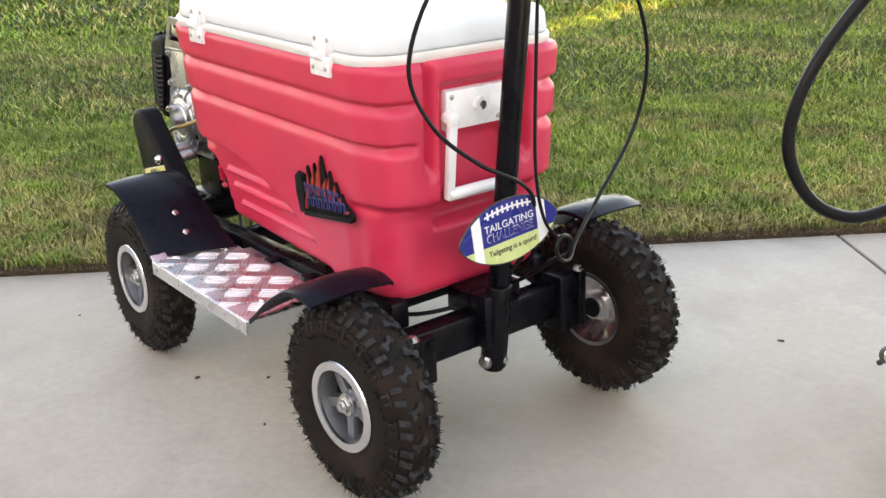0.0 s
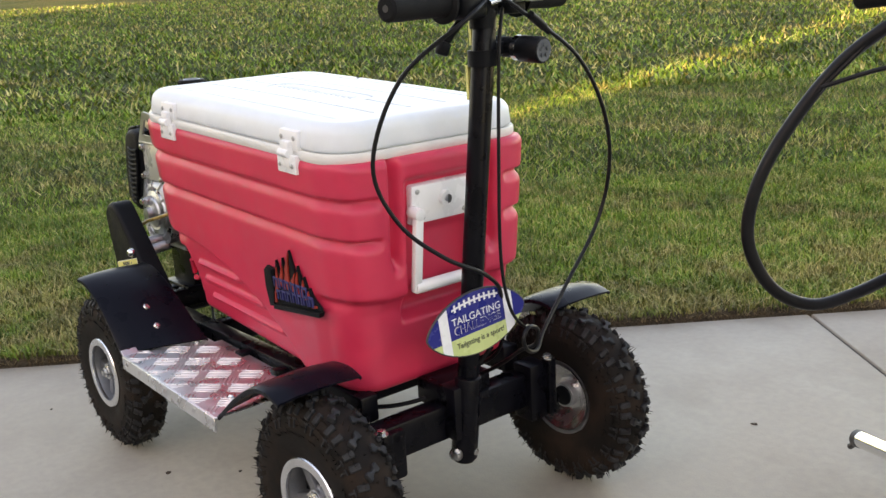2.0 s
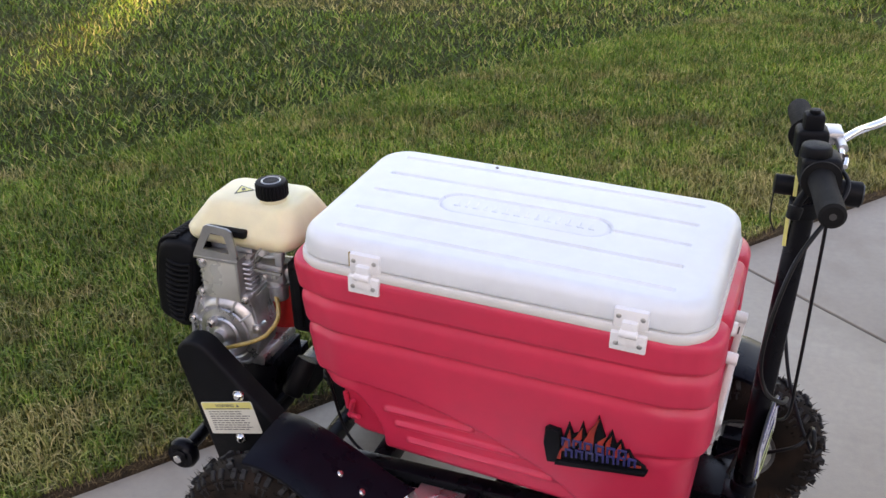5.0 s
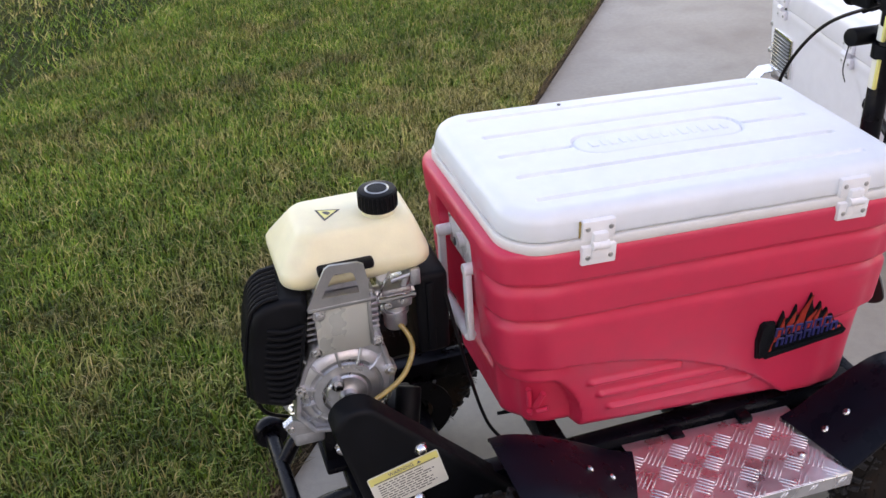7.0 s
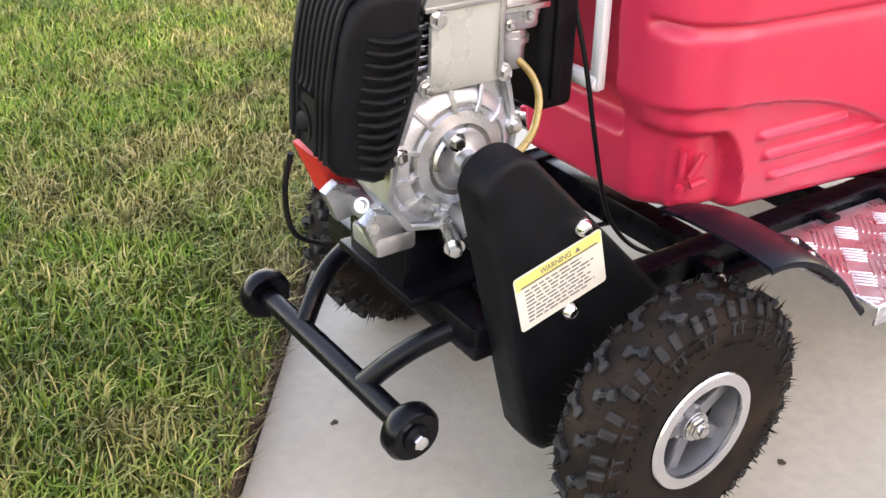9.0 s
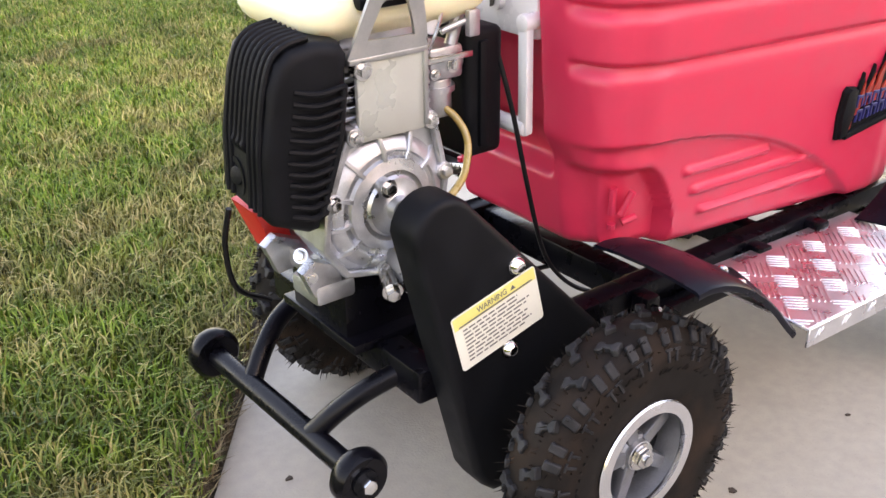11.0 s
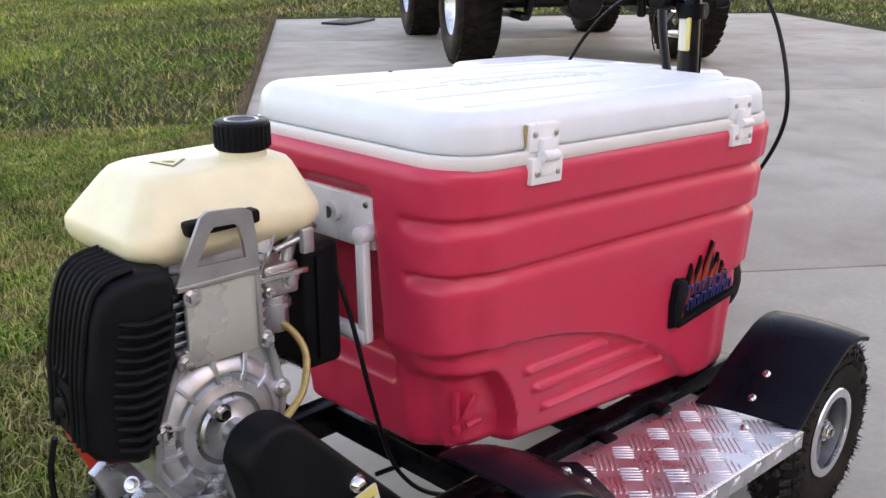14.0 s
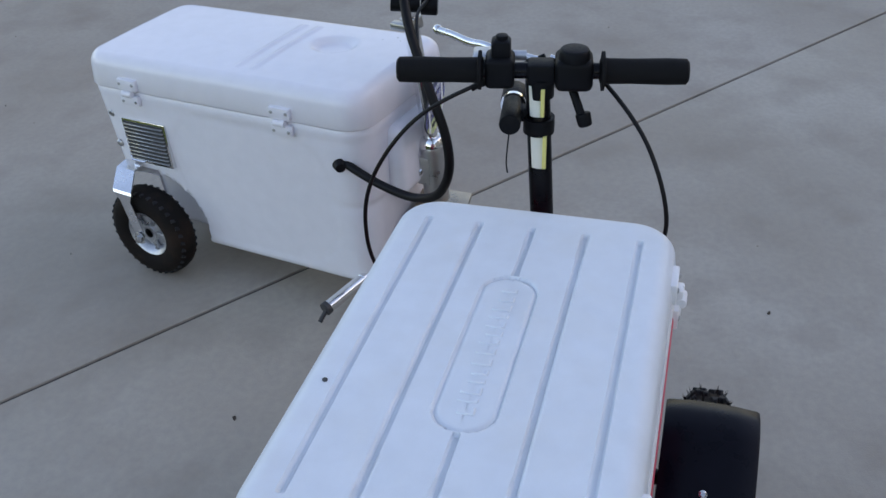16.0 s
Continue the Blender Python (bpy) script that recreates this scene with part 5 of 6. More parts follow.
part("exhaust_outlet", rod((-0.626, -0.030, 0.447), (-0.643, -0.033, 0.450), 0.0095, n=16, bevel=0.002), BLACKPLASTIC, mg)
part("starter_cover", join(box((-0.575, 0.035, 0.325), (-0.46, 0.085, 0.465), 0.016, 3), prism([(-0.606, 0.385), (-0.575, 0.392), (-0.560, 0.330), (-0.582, 0.326)], 0.05, xz(0.065), 0.004)), REDCAP, engine, "red plastic starter cover")
part("kill_wire", tube([(-0.630, 0.020, 0.395), (-0.634, 0.03, 0.35), (-0.622, 0.04, 0.295), (-0.58, 0.05, 0.262)], 0.0032, 8), CABLE, engine)
# carburettor and air filter
carb = part("carburettor", join(box((-0.440, -0.064, 0.505), (-0.398, -0.018, 0.540), 0.005), rod((-0.421, -0.045, 0.466), (-0.421, -0.045, 0.506), 0.017, n=22, bevel=0.003), rod((-0.421, -0.045, 0.492), (-0.421, -0.045, 0.498), 0.0205, n=22), rod((-0.455, -0.040, 0.52), (-0.38, -0.040, 0.52), 0.015, n=18), rod((-0.408, -0.055, 0.538), (-0.398, -0.055, 0.568), 0.0065, n=12), rod((-0.428, -0.066, 0.556), (-0.398, -0.070, 0.564), 0.0034, n=12), box((-0.402, -0.078, 0.548), (-0.388, -0.070, 0.574), 0.002)), ALU, engine, "cast carburettor with levers")
part("bolt_head", bolt((-0.412, -0.064, 0.520), (0, -1, 0), 0.0055, 0.005), ZINC, carb)
part("bolt_head", bolt((-0.435, -0.064, 0.514), (0, -1, 0), 0.004, 0.004), ZINC, carb)
part("governor_arm", join(box((-0.450, -0.075, 0.528), (-0.395, -0.068, 0.534), 0.001), tube([(-0.45, -0.07, 0.535), (-0.44, -0.075, 0.56), (-0.43, -0.07, 0.575)], 0.0018, 6)), ZINC, carb)
part("fuel_filter", rod((-0.440, -0.055, 0.555), (-0.425, -0.055, 0.585), 0.009, n=16, bevel=0.002), SIGNWHITE, carb)
part("air_filter", box((-0.392, -0.062, 0.413), (-0.343, 0.060, 0.550), 0.009, 3), BLACKPLASTIC, engine, "black air filter box")
part("fuel_hose", tube([(-0.428, -0.050, 0.484), (-0.412, -0.068, 0.466), (-0.408, -0.082, 0.444), (-0.424, -0.098, 0.420), (-0.450, -0.112, 0.408), (-0.490, -0.124, 0.396), (-0.532, -0.130, 0.376)], 0.0040, 10), FUELHOSE, engine, "amber fuel hose")

# fuel tank
RR_N = (14, 10, 8)
TC = (-0.473, 0.002)
sec = ((0.553, 0.058, 0.038, -0.004), (0.556, 0.074, 0.050, -0.003), (0.571, 0.098, 0.070, -0.001), (0.577, 0.1035, 0.0745, 0.0), (0.583, 0.1055, 0.077, 0.0), (0.593, 0.1055, 0.077, 0.0), (0.598, 0.1035, 0.075, 0.001), (0.634, 0.0835, 0.056, 0.008), (0.640, 0.079, 0.052, 0.009), (0.6435, 0.071, 0.045, 0.009))
tank = part("fuel_tank", loft([[(TC[0] + x + sh, TC[1] + y, z) for x, y in rrect(hx, hy, 0.024)] for z, hx, hy, sh in sec]), TANK, red, "cream translucent plastic fuel tank", 60)
part("filler_neck", rod((-0.427, -0.020, 0.640), (-0.427, -0.020, 0.653), 0.023, n=28), TANK, tank)
cap = part("fuel_cap", rod((-0.427, -0.020, 0.650), (-0.427, -0.020, 0.679), 0.0265, n=36, bevel=0.003), BLACKPLASTIC, tank, "ribbed black fuel cap")
part("cap_ribs", join(*[rod((-0.427 + 0.0265 * math.cos(k * math.pi / 14), -0.020 + 0.0265 * math.sin(k * math.pi / 14), 0.653), (-0.427 + 0.0265 * math.cos(k * math.pi / 14), -0.020 + 0.0265 * math.sin(k * math.pi / 14), 0.675), 0.0013, n=6) for k in range(28)]), BLACKPLASTIC, cap)
part("cap_ring", lathe([(0.014, 0.0), (0.0155, 0.0012), (0.017, 0.0)], 30), STEEL, cap).matrix_basis = pose(-0.427, -0.020, 0.679, 90, 0, 0)
part("tank_strap", box((-0.530, -0.0825, 0.592), (-0.452, -0.066, 0.606), 0.004), BLACKPLASTIC, tank, "black rubber tank pad")
part("warning_triangle", prism([(-0.018, -0.012), (0.018, -0.012), (0, 0.018)], 0.0006, pose(-0.498, 0.001, 0.6436, 0, 0, 42)), INK, tank, "yellow and black warning triangle")
part("triangle_field", prism([(-0.0135, -0.0095), (0.0135, -0.0095), (0, 0.0135)], 0.0004, pose(-0.498, 0.001, 0.6441, 0, 0, 42)), YELLOW, tank)
part("triangle_mark", prism([(-0.0035, -0.007), (0.003, -0.007), (0.004, 0.0), (0.0, 0.006), (-0.003, 0.0)], 0.0003, pose(-0.498, 0.001, 0.6444, 0, 0, 42)), INK, tank)

# ---- belt guard with its warning label ----
top = [(-0.5145 + 0.037 * math.cos(radians(a)), 0.405 + 0.037 * math.sin(radians(a))) for a in range(35, 176, 14)]
outline = top + [(-0.480, 0.118), (-0.468, 0.098), (-0.455, 0.086), (-0.36, 0.074), (-0.30, 0.09), (-0.272, 0.13), (-0.272, 0.19), (-0.292, 0.225)]
guard = part("belt_guard", prism(outline, 0.040, xz(-0.148), 0.009, 3), BLACKPLASTIC, red, "black moulded belt guard with a warning label")
LAB = Matrix.Translation((-0.4545, -0.1885, 0.3005)) @ Matrix(((1, 0, 0, 0), (0, 0, -1, 0), (0, 1, 0, 0), (0, 0, 0, 1))) @ Matrix.Rotation(radians(14), 4, "Z") @ Matrix.Diagonal((0.94, 0.88, 1, 1))


def rr2(hx, hy, r):
    global RR_N
    old, RR_N = RR_N, (1, 1, 4)
    p = rrect(hx, hy, r)
    RR_N = old
    return p


label = part("warning_label", prism(rr2(0.057, 0.037, 0.004), 0.0008, LAB), PAPER, guard, "cream paper warning label with a yellow header")
part("label_header", prism([(-0.0555, 0.0195), (0.0555, 0.0195), (0.0555, 0.0355), (-0.0555, 0.0355)], 0.0005, LAB @ Matrix.Translation((0, 0, 0.0006))), YELLOW, label, "yellow header band")
part("label_lettering", letters("WARNING", 0.0105, LAB @ Matrix.Translation((-0.004, 0.0285, 0.0014)), 0.0002, 0.040), LABELINK, label)
part("label_triangle", prism([(0.021, 0.0255), (0.028, 0.0255), (0.0245, 0.0315)], 0.0003, LAB @ Matrix.Translation((0, 0, 0.0012))), LABELINK, label)
rg = random.Random(4)
lines = [prism([(-0.050, 0.0205), (0.050, 0.0205), (0.050, 0.0225), (-0.050, 0.0225)], 0.0003, LAB @ Matrix.Translation((0, 0, 0.0012)))]
for k in range(9):
    y = 0.0135 - 0.0052 * k
    x = -0.046
    end = rg.uniform(0.022, 0.048)
    while x < end:
        w = rg.uniform(0.005, 0.013)
        lines.append(prism([(x, y), (min(end, x + w), y), (min(end, x + w), y + 0.0019), (x, y + 0.0019)], 0.0003, LAB @ Matrix.Translation((0, 0, 0.0008))))
        x += w + 0.0022
part("small_print", join(*lines), LABELINK, label)
for x, z in ((-0.433, 0.352), (-0.440, 0.261)):
    part("dome_bolt", join(rod((x, -0.186, z), (x, -0.190, z), 0.0105, n=20), rod((x, -0.190, z), (x, -0.197, z), 0.0095, 0.005, n=20, bevel=0.001)), CHROME, guard, "chrome dome nut")

# ---- engine plate, wheelie bar ----
part("engine_plate", join(box((-0.552, -0.075, 0.238), (-0.44, 0.075, 0.250), 0.003), box((-0.548, -0.055, 0.246), (-0.45, 0.055, 0.326), 0.003)), BLACKPAINT, red, "black engine mounting plate")
part("rear_cross_bar", box((-0.525, -0.150, 0.206), (-0.492, 0.150, 0.244), 0.004), BLACKPAINT, red)
part("plate_bolt", bolt((-0.47, -0.085, 0.244), (0, -1, 0), 0.005, 0.008), BLACKPAINT, red)
wb = part("wheelie_bar", rod((-0.602, -0.140, 0.157), (-0.611, 0.140, 0.157), 0.0128, n=20), BLACKPAINT, red, "glossy black wheelie bar with two rollers")
for sgn in (-1, 1):
    part("bar_arm", tube([(-0.604, sgn * 0.066, 0.160), (-0.580, sgn * 0.080, 0.186), (-0.550, sgn * 0.094, 0.208), (-0.500, sgn * 0.108, 0.226)], 0.0118, 14), BLACKPAINT, wb)
    part("arm_collar", rod((-0.512, sgn * 0.105, 0.222), (-0.492, sgn * 0.110, 0.229), 0.019, n=18, bevel=0.003), BLACKPAINT, wb)
    r = part("roller", lathe([(0.010, -0.010), (0.018, -0.012), (0.026, -0.012), (0.0305, -0.006), (0.0305, 0.006), (0.026, 0.012), (0.018, 0.012), (0.010, 0.010)], 36), BLACKPAINT, wb, "black roller wheel")
    r.matrix_basis = pose(-0.602 if sgn < 0 else -0.611, sgn * 0.152, 0.157)
    part("roller_hub", join(rod((0, sgn * 0.008, 0), (0, sgn * 0.0135, 0), 0.014, n=20), *[box((0.012 * math.cos(k) - 0.002, sgn * 0.013 - 0.001, 0.012 * math.sin(k) - 0.002), (0.012 * math.cos(k) + 0.002, sgn * 0.013 + 0.002, 0.012 * math.sin(k) + 0.002)) for k in (0, 1.26, 2.5, 3.77, 5.0)]), BLACKPLASTIC, r)
    part("roller_nut", rod((0, sgn * 0.0125, 0), (0, sgn * 0.023, 0), 0.0085, n=6, bevel=0.001), CHROME, r)
# cables by the frame
part("engine_cable", tube([(-0.352, -0.055, 0.535), (-0.340, -0.072, 0.46), (-0.325, -0.080, 0.38), (-0.306, -0.086, 0.30), (-0.290, -0.096, 0.262), (-0.262, -0.110, 0.236), (-0.215, -0.124, 0.222), (-0.165, -0.130, 0.226), (-0.125, -0.146, 0.236)], 0.0027, 8), CABLE, red, "black engine cable looping to the frame")
part("cable_wrap", join(rod((-0.42, -0.05, 0.262), (-0.40, -0.01, 0.32), 0.020, n=14, bevel=0.005), box((-0.44, -0.03, 0.25), (-0.39, 0.03, 0.30), 0.008)), BLACKPLASTIC, red)


# ---- the white cooler scooter ----
WM = pose(1.0524, 0.7262, 0, 0, 0, -104.0)
white = thing("cooler_scooter", WM, "white three-wheeled cooler scooter with chrome steering parts", "scooter")
WB = pose(0.030, 0, 0.078, 0, -2.9, 0)
WSH = 0.378
HX, HZ = -0.246, 0.045


def white_body():
    global RR_N
    RR_N = (100, 50, 10)
    rings = []
    levels = list(np.linspace(0, 0.025, 6)) + list(np.arange(0.032, WSH - 0.004, 0.0085)) + [WSH - 0.002, WSH]
    for z in levels:
        k = z / WSH
        ins = 0.025 - math.sqrt(max(0, 0.025 ** 2 - (0.025 - min(z, 0.025)) ** 2)) if z < 0.025 else 0.0
        ins += 0.003 * smoothstep(WSH - 0.006, WSH, z)
        hx, hy, r = 0.336 + 0.029 * k, 0.158 + 0.018 * k, 0.056
        pts = np.array(rrect(hx - ins, hy - ins, r - ins))
        x, y = pts[:, 0], pts[:, 1]
        cx, cy = np.clip(x, -(hx - r), hx - r), np.clip(y, -(hy - r), hy - r)
        nx, ny = x - cx, y - cy
        ln = np.maximum(np.hypot(nx, ny), 1e-9)
        nx, ny = nx / ln, ny / ln
        off = np.zeros(len(x))
        rad = np.hypot(x - HX, z - HZ)
        off -= 0.060 * smoothstep(0.136, 0.128, rad) * (np.abs(y) > 0.05)
        # a shallow round-ended panel on the sides and a step at the front corner
        px = np.hypot(np.maximum(0, np.abs(x - 0.06) - 0.10), max(0.0, abs(z - 0.19) - 0.05))
        off -= 0.0022 * smoothstep(0.115, 0.107, px) * (np.abs(ny) > 0.9)
        d = z - 0.205
        off -= 0.005 * (math.exp(-(d / 0.004) ** 2) if d > 0 else math.exp(-(d / 0.02) ** 2)) * smoothstep(0.25, 0.31, x)
        off -= 0.004 * math.exp(-((z - 0.350) / 0.004) ** 2) * smoothstep(-0.2, -0.12, x)
        rings.append([(float(a) - 0.016, float(b), float(z)) for a, b in zip(x + nx * off, y + ny * off)])
    RR_N = (40, 30, 10)
    return loft(rings)


WHITE2 = material("white_gloss_plastic", (0.80, 0.79, 0.82), 0.24, vary=0.02, bump=0.0, rvary=0.02)
wbody = part("cooler_body", white_body(), WHITE2, white, "glossy white plastic cooler body", 50)
wbody.matrix_basis = WB


def white_lid():
    global RR_N
    RR_N = (90, 50, 10)
    hx, hy, r = 0.368, 0.178, 0.054
    rings = []

    def top(x, y):
        h = 0.003 * (1 - (y / 0.18) ** 2)
        for gx in (0.035, 0.075):
            q = math.hypot(x - gx, max(0.0, abs(y + 0.0) - 0.12))
            h += 0.0032 * math.exp(-(q / 0.0055) ** 2)
        c = math.hypot((x - 0.165) / 1.15, y - 0.045)
        h -= 0.012 * float(smoothstep(0.050, 0.028, c))
        return h
    for z, i in ((WSH + 0.004, 0.006), (WSH + 0.003, 0.002), (WSH + 0.006, 0.0), (WSH + 0.046, 0.004)):
        rings.append([(x, y, z) for x, y in rrect(hx - i, hy - i, r - i)])
    rad = 0.028
    for k in range(1, 9):
        a = radians(90 * k / 8)
        i = 0.0045 + rad * (1 - math.cos(a))
        rings.append([(x, y, WSH + 0.046 + rad * math.sin(a) + top(x, y) * math.sin(a)) for x, y in rrect(hx - i, hy - i, r - i)])
    i = 0.0305
    while i < 0.1745:
        i += 0.0030
        rings.append([(x, y, WSH + 0.074 + top(x, y)) for x, y in rrect(hx - i, hy - i, max(0.0004, r - i))])
    rings.append([(x, y, WSH + 0.074 + top(x, y)) for x, y in rrect(hx - 0.1778, hy - 0.1778, 0.0001)])
    RR_N = (40, 30, 10)
    return loft(rings, True, False)


wlid = part("lid", moved(white_lid(), Matrix.Translation((-0.016, 0, 0))), WHITE2, white, "glossy white lid with a cup recess", 50)
wlid.matrix_basis = WB
nose = box((0.325, -0.085, 0.195), (0.373, 0.085, 0.352), 0.030, 5)
part("front_fairing", nose, WHITE2, white, "rounded white fairing in front of the body").matrix_basis = WB
for x, y in ((0.255, -0.02), (0.235, -0.055), (0.265, -0.05), (0.275, -0.075), (0.245, -0.08), (0.255, 0.075), (0.235, 0.10), (0.275, 0.105), (0.26, 0.12)):
    part("lid_screw", bolt((x, y, WSH + 0.074), (0, 0, 1), 0.003, 0.002, True), STEEL, wlid)
for x in (-0.247, 0.161):
    h = part("hinge", box((x - 0.026, -0.1850, WSH - 0.028), (x + 0.026, -0.174, WSH - 0.004), 0.003), WHITE2, white, "white lid hinge")
    h.matrix_basis = WB
    part("hinge_leaf", box((x - 0.026, -0.1850, WSH + 0.006), (x + 0.026, -0.172, WSH + 0.032), 0.003), WHITE2, h)
    part("hinge_barrel", rod((x - 0.013, -0.1855, WSH), (x + 0.013, -0.1855, WSH), 0.007, n=14), WHITE2, h)
    for sx in (-0.018, 0.018):
        for dz in (-0.018, 0.022):
            part("screw", bolt((x + sx, -0.1850, WSH + dz), (0, -1, 0), 0.0036, 0.002, True), STEEL, h)
# louvred vent
VX0, VX1, VZ0, VZ1 = -0.298, -0.171, 0.204, 0.311
vent = part("vent", box((VX0, -0.1775, VZ0), (VX1, -0.160, VZ1), 0.003), CHROME, white, "louvred metal vent with dark gaps")
vent.matrix_basis = WB
# black sheet that puts the shade of the gaps between the slats
part("vent_back", box((VX0 + 0.006, -0.1783, VZ0 + 0.006), (VX1 - 0.006, -0.170, VZ1 - 0.006)), INK, vent)
for k in range(10):
    z = VZ0 + 0.010 + 0.0094 * k
    b = box((VX0 + 0.007, -0.1830, z), (VX1 - 0.007, -0.172, z + 0.0024), 0.0008, 1)
    part("vent_slat", b, STEEL, vent)
for z in (0.315, 0.240):
    part("side_bolt", bolt((-0.328, -0.170, z), (0, -1, 0), 0.009, 0.005, True), STEEL, white).matrix_basis = WB


def small_wheel(parent, mat_rim, r=0.112, w=0.030):
    rim = join(lathe([(0.012, -0.018), (0.020, -0.018), (0.024, -0.008), (0.040, -0.006), (0.048, -0.020), (0.055, -0.024), (0.055, 0.024), (0.048, 0.020), (0.012, 0.010)], 36), *[moved(box((0.02, -0.016, -0.006), (0.05, -0.008, 0.006), 0.002), Matrix.Rotation(2 * math.pi * k / 5, 4, "Y")) for k in range(5)])
    wh = part("wheel", rim, mat_rim, parent, "small cast wheel with a ribbed black tyre")
    part("tyre", lathe([(0.054, -0.023), (0.062, -w), (0.085, -w - 0.003), (r - 0.012, -w + 0.004), (r - 0.002, -0.014), (r, 0), (r - 0.002, 0.014), (r - 0.012, w - 0.004), (0.085, w + 0.003), (0.062, w), (0.054, 0.023)], 48), RUBBER, wh)
    blocks = []
    for k in range(34):
        for s in (-1, 1):
            b = box((-0.0040, s * 0.006, -0.001), (0.0040, s * 0.027, 0.004), 0.001, 1)
            b.transform(Matrix.Rotation(2 * math.pi * (k + 0.25 * s) / 34, 4, "Y") @ pose(0, 0, r - 0.0045, -s * 14, 0, s * 22))
            blocks.append(b)
    part("tread", join(*blocks), TREAD, wh)
    return wh


ww = small_wheel(white, ALU)
ww.matrix_basis = pose(-0.222, -0.207, 0.1125)
copy_thing(ww, pose(-0.222, 0.207, 0.1125, 0, 0, 180))
def bent_strip(sections, th=0.004):
    """A flat bar bent along sections (x0, x1, y, z)."""
    rings = []
    for i, (x0, x1, y, z) in enumerate(sections):
        p, q = sections[max(0, i - 1)], sections[min(len(sections) - 1, i + 1)]
        t = Vector((q[2] - p[2], q[3] - p[3])).normalized()
        ny, nz = -t.y * th, t.x * th
        rings.append([(x0, y, z), (x1, y, z), (x1, y + ny, z + nz), (x0, y + ny, z + nz)])
    return loft(rings)


for sgn in (-1, 1):
    secs = [(-0.302, -0.250, -0.172, 0.262), (-0.302, -0.250, -0.203, 0.258), (-0.300, -0.247, -0.208, 0.254), (-0.282, -0.228, -0.246, 0.228), (-0.278, -0.226, -0.249, 0.222), (-0.262, -0.232, -0.250, 0.205), (-0.240, -0.212, -0.247, 0.112), (-0.236, -0.216, -0.247, 0.100)]
    arm = part("wheel_bracket", bent_strip([(x0, x1, -sgn * y, z) for x0, x1, y, z in secs]), POLISHED, white, "bent polished wheel bracket", 20)
    part("axle_bolt", bolt((-0.226, sgn * 0.250, 0.1125), (0, sgn, 0), 0.010, 0.008), ZINC, arm)
part("tail_pipe", join(rod((0.318, -0.150, 0.112), (0.290, -0.254, 0.093), 0.0135, n=20), rod((0.32, -0.10, 0.118), (0.318, -0.16, 0.112), 0.014, n=18)), CHROME, white, "chrome tail pipe")
part("pipe_end", join(rod((0.291, -0.250, 0.0935), (0.2885, -0.260, 0.0915), 0.0145, n=18), tube([(0.290, -0.256, 0.089), (0.286, -0.270, 0.075), (0.285, -0.277, 0.069)], 0.005, 8)), INK, white, "black pipe end")

# chrome steering: neck, spring tube, fork, front wheel
neck = part("steering_neck", join(rod((0.455, 0, 0.235), (0.447, 0, 0.365), 0.027, n=28, bevel=0.004), box((0.36, -0.030, 0.280), (0.455, -0.018, 0.345), 0.004), box((0.36, 0.018, 0.280), (0.455, 0.030, 0.345), 0.004), rod((0.36, -0.055, 0.235), (0.352, -0.055, 0.375), 0.017, n=16, bevel=0.003), rod((0.36, 0.055, 0.235), (0.352, 0.055, 0.375), 0.017, n=16, bevel=0.003)), STEEL, white, "steel steering neck with side braces")
neck.matrix_basis = Matrix.Translation((-0.043, 0.010, 0.012))
for x, z in ((0.38, 0.33), (0.38, 0.295), (0.43, 0.31)):
    part("neck_bolt", bolt((x, -0.030, z), (0, -1, 0), 0.008, 0.006), CHROME, neck)
part("neck_collar", rod((0.447, 0, 0.365), (0.445, 0, 0.385), 0.031, 0.024, n=28, bevel=0.003), CHROME, neck)
TURN = Matrix.Translation((0.397, 0.010, 0)) @ Matrix.Rotation(radians(17), 4, "Z") @ Matrix.Translation((-0.44, 0, 0))
wpole = part("steering_pole", rod((0.406, 0.010, 0.36), (0.350, 0, 0.805), 0.0155, n=24), CHROME, white, "chrome steering pole")
part("pole_clamp", join(rod((0.375, 0.004, 0.628), (0.371, 0.004, 0.650), 0.022, n=24, bevel=0.002), box((0.345, -0.032, 0.632), (0.39, -0.012, 0.646), 0.003)), STEEL, wpole)
fork = part("fork", join(prism([(-0.055, -0.062), (0.055, -0.062), (0.055, 0.062), (-0.055, 0.062)], 0.010, pose(0.462, 0, 0.222, 0, 4, 0), 0.003), *[moved(prism([(-0.045, 0), (0.045, 0), (0.018, -0.13), (-0.018, -0.13)], 0.006, Matrix(((1, 0, 0, 0), (0, 0, -1, 0), (0, 1, 0, 0), (0, 0, 0, 1))), 0.001, 1), Matrix.Translation((0.468, s * 0.060, 0.225))) for s in (-1, 1)]), BROWNSTEEL, white, "heat-stained steel fork")
fork.matrix_basis = TURN
fw = small_wheel(white, ALU)
fw.matrix_basis = TURN @ pose(0.470, 0, 0.1125)
part("axle_bolt", join(bolt((0.47, -0.066, 0.1125), (0, -1, 0), 0.009, 0.008), bolt((0.47, 0.062, 0.1125), (0, 1, 0), 0.009, 0.008), rod((0.47, -0.06, 0.1125), (0.47, 0.06, 0.1125), 0.006)), ZINC, fork)
WBAR = Matrix.Translation((0.348, 0.010, 0.803)) @ Matrix.Rotation(radians(17), 4, "Z")
wbar = part("handlebar", tube([(-0.028, -0.215, -0.012), (-0.014, -0.12, -0.004), (0, -0.04, 0.0), (0, 0.04, 0.0), (-0.014, 0.12, -0.004), (-0.028, 0.215, -0.012)], 0.0105, 14), CHROME, white, "chrome handlebar with black grips")
wbar.matrix_basis = WBAR
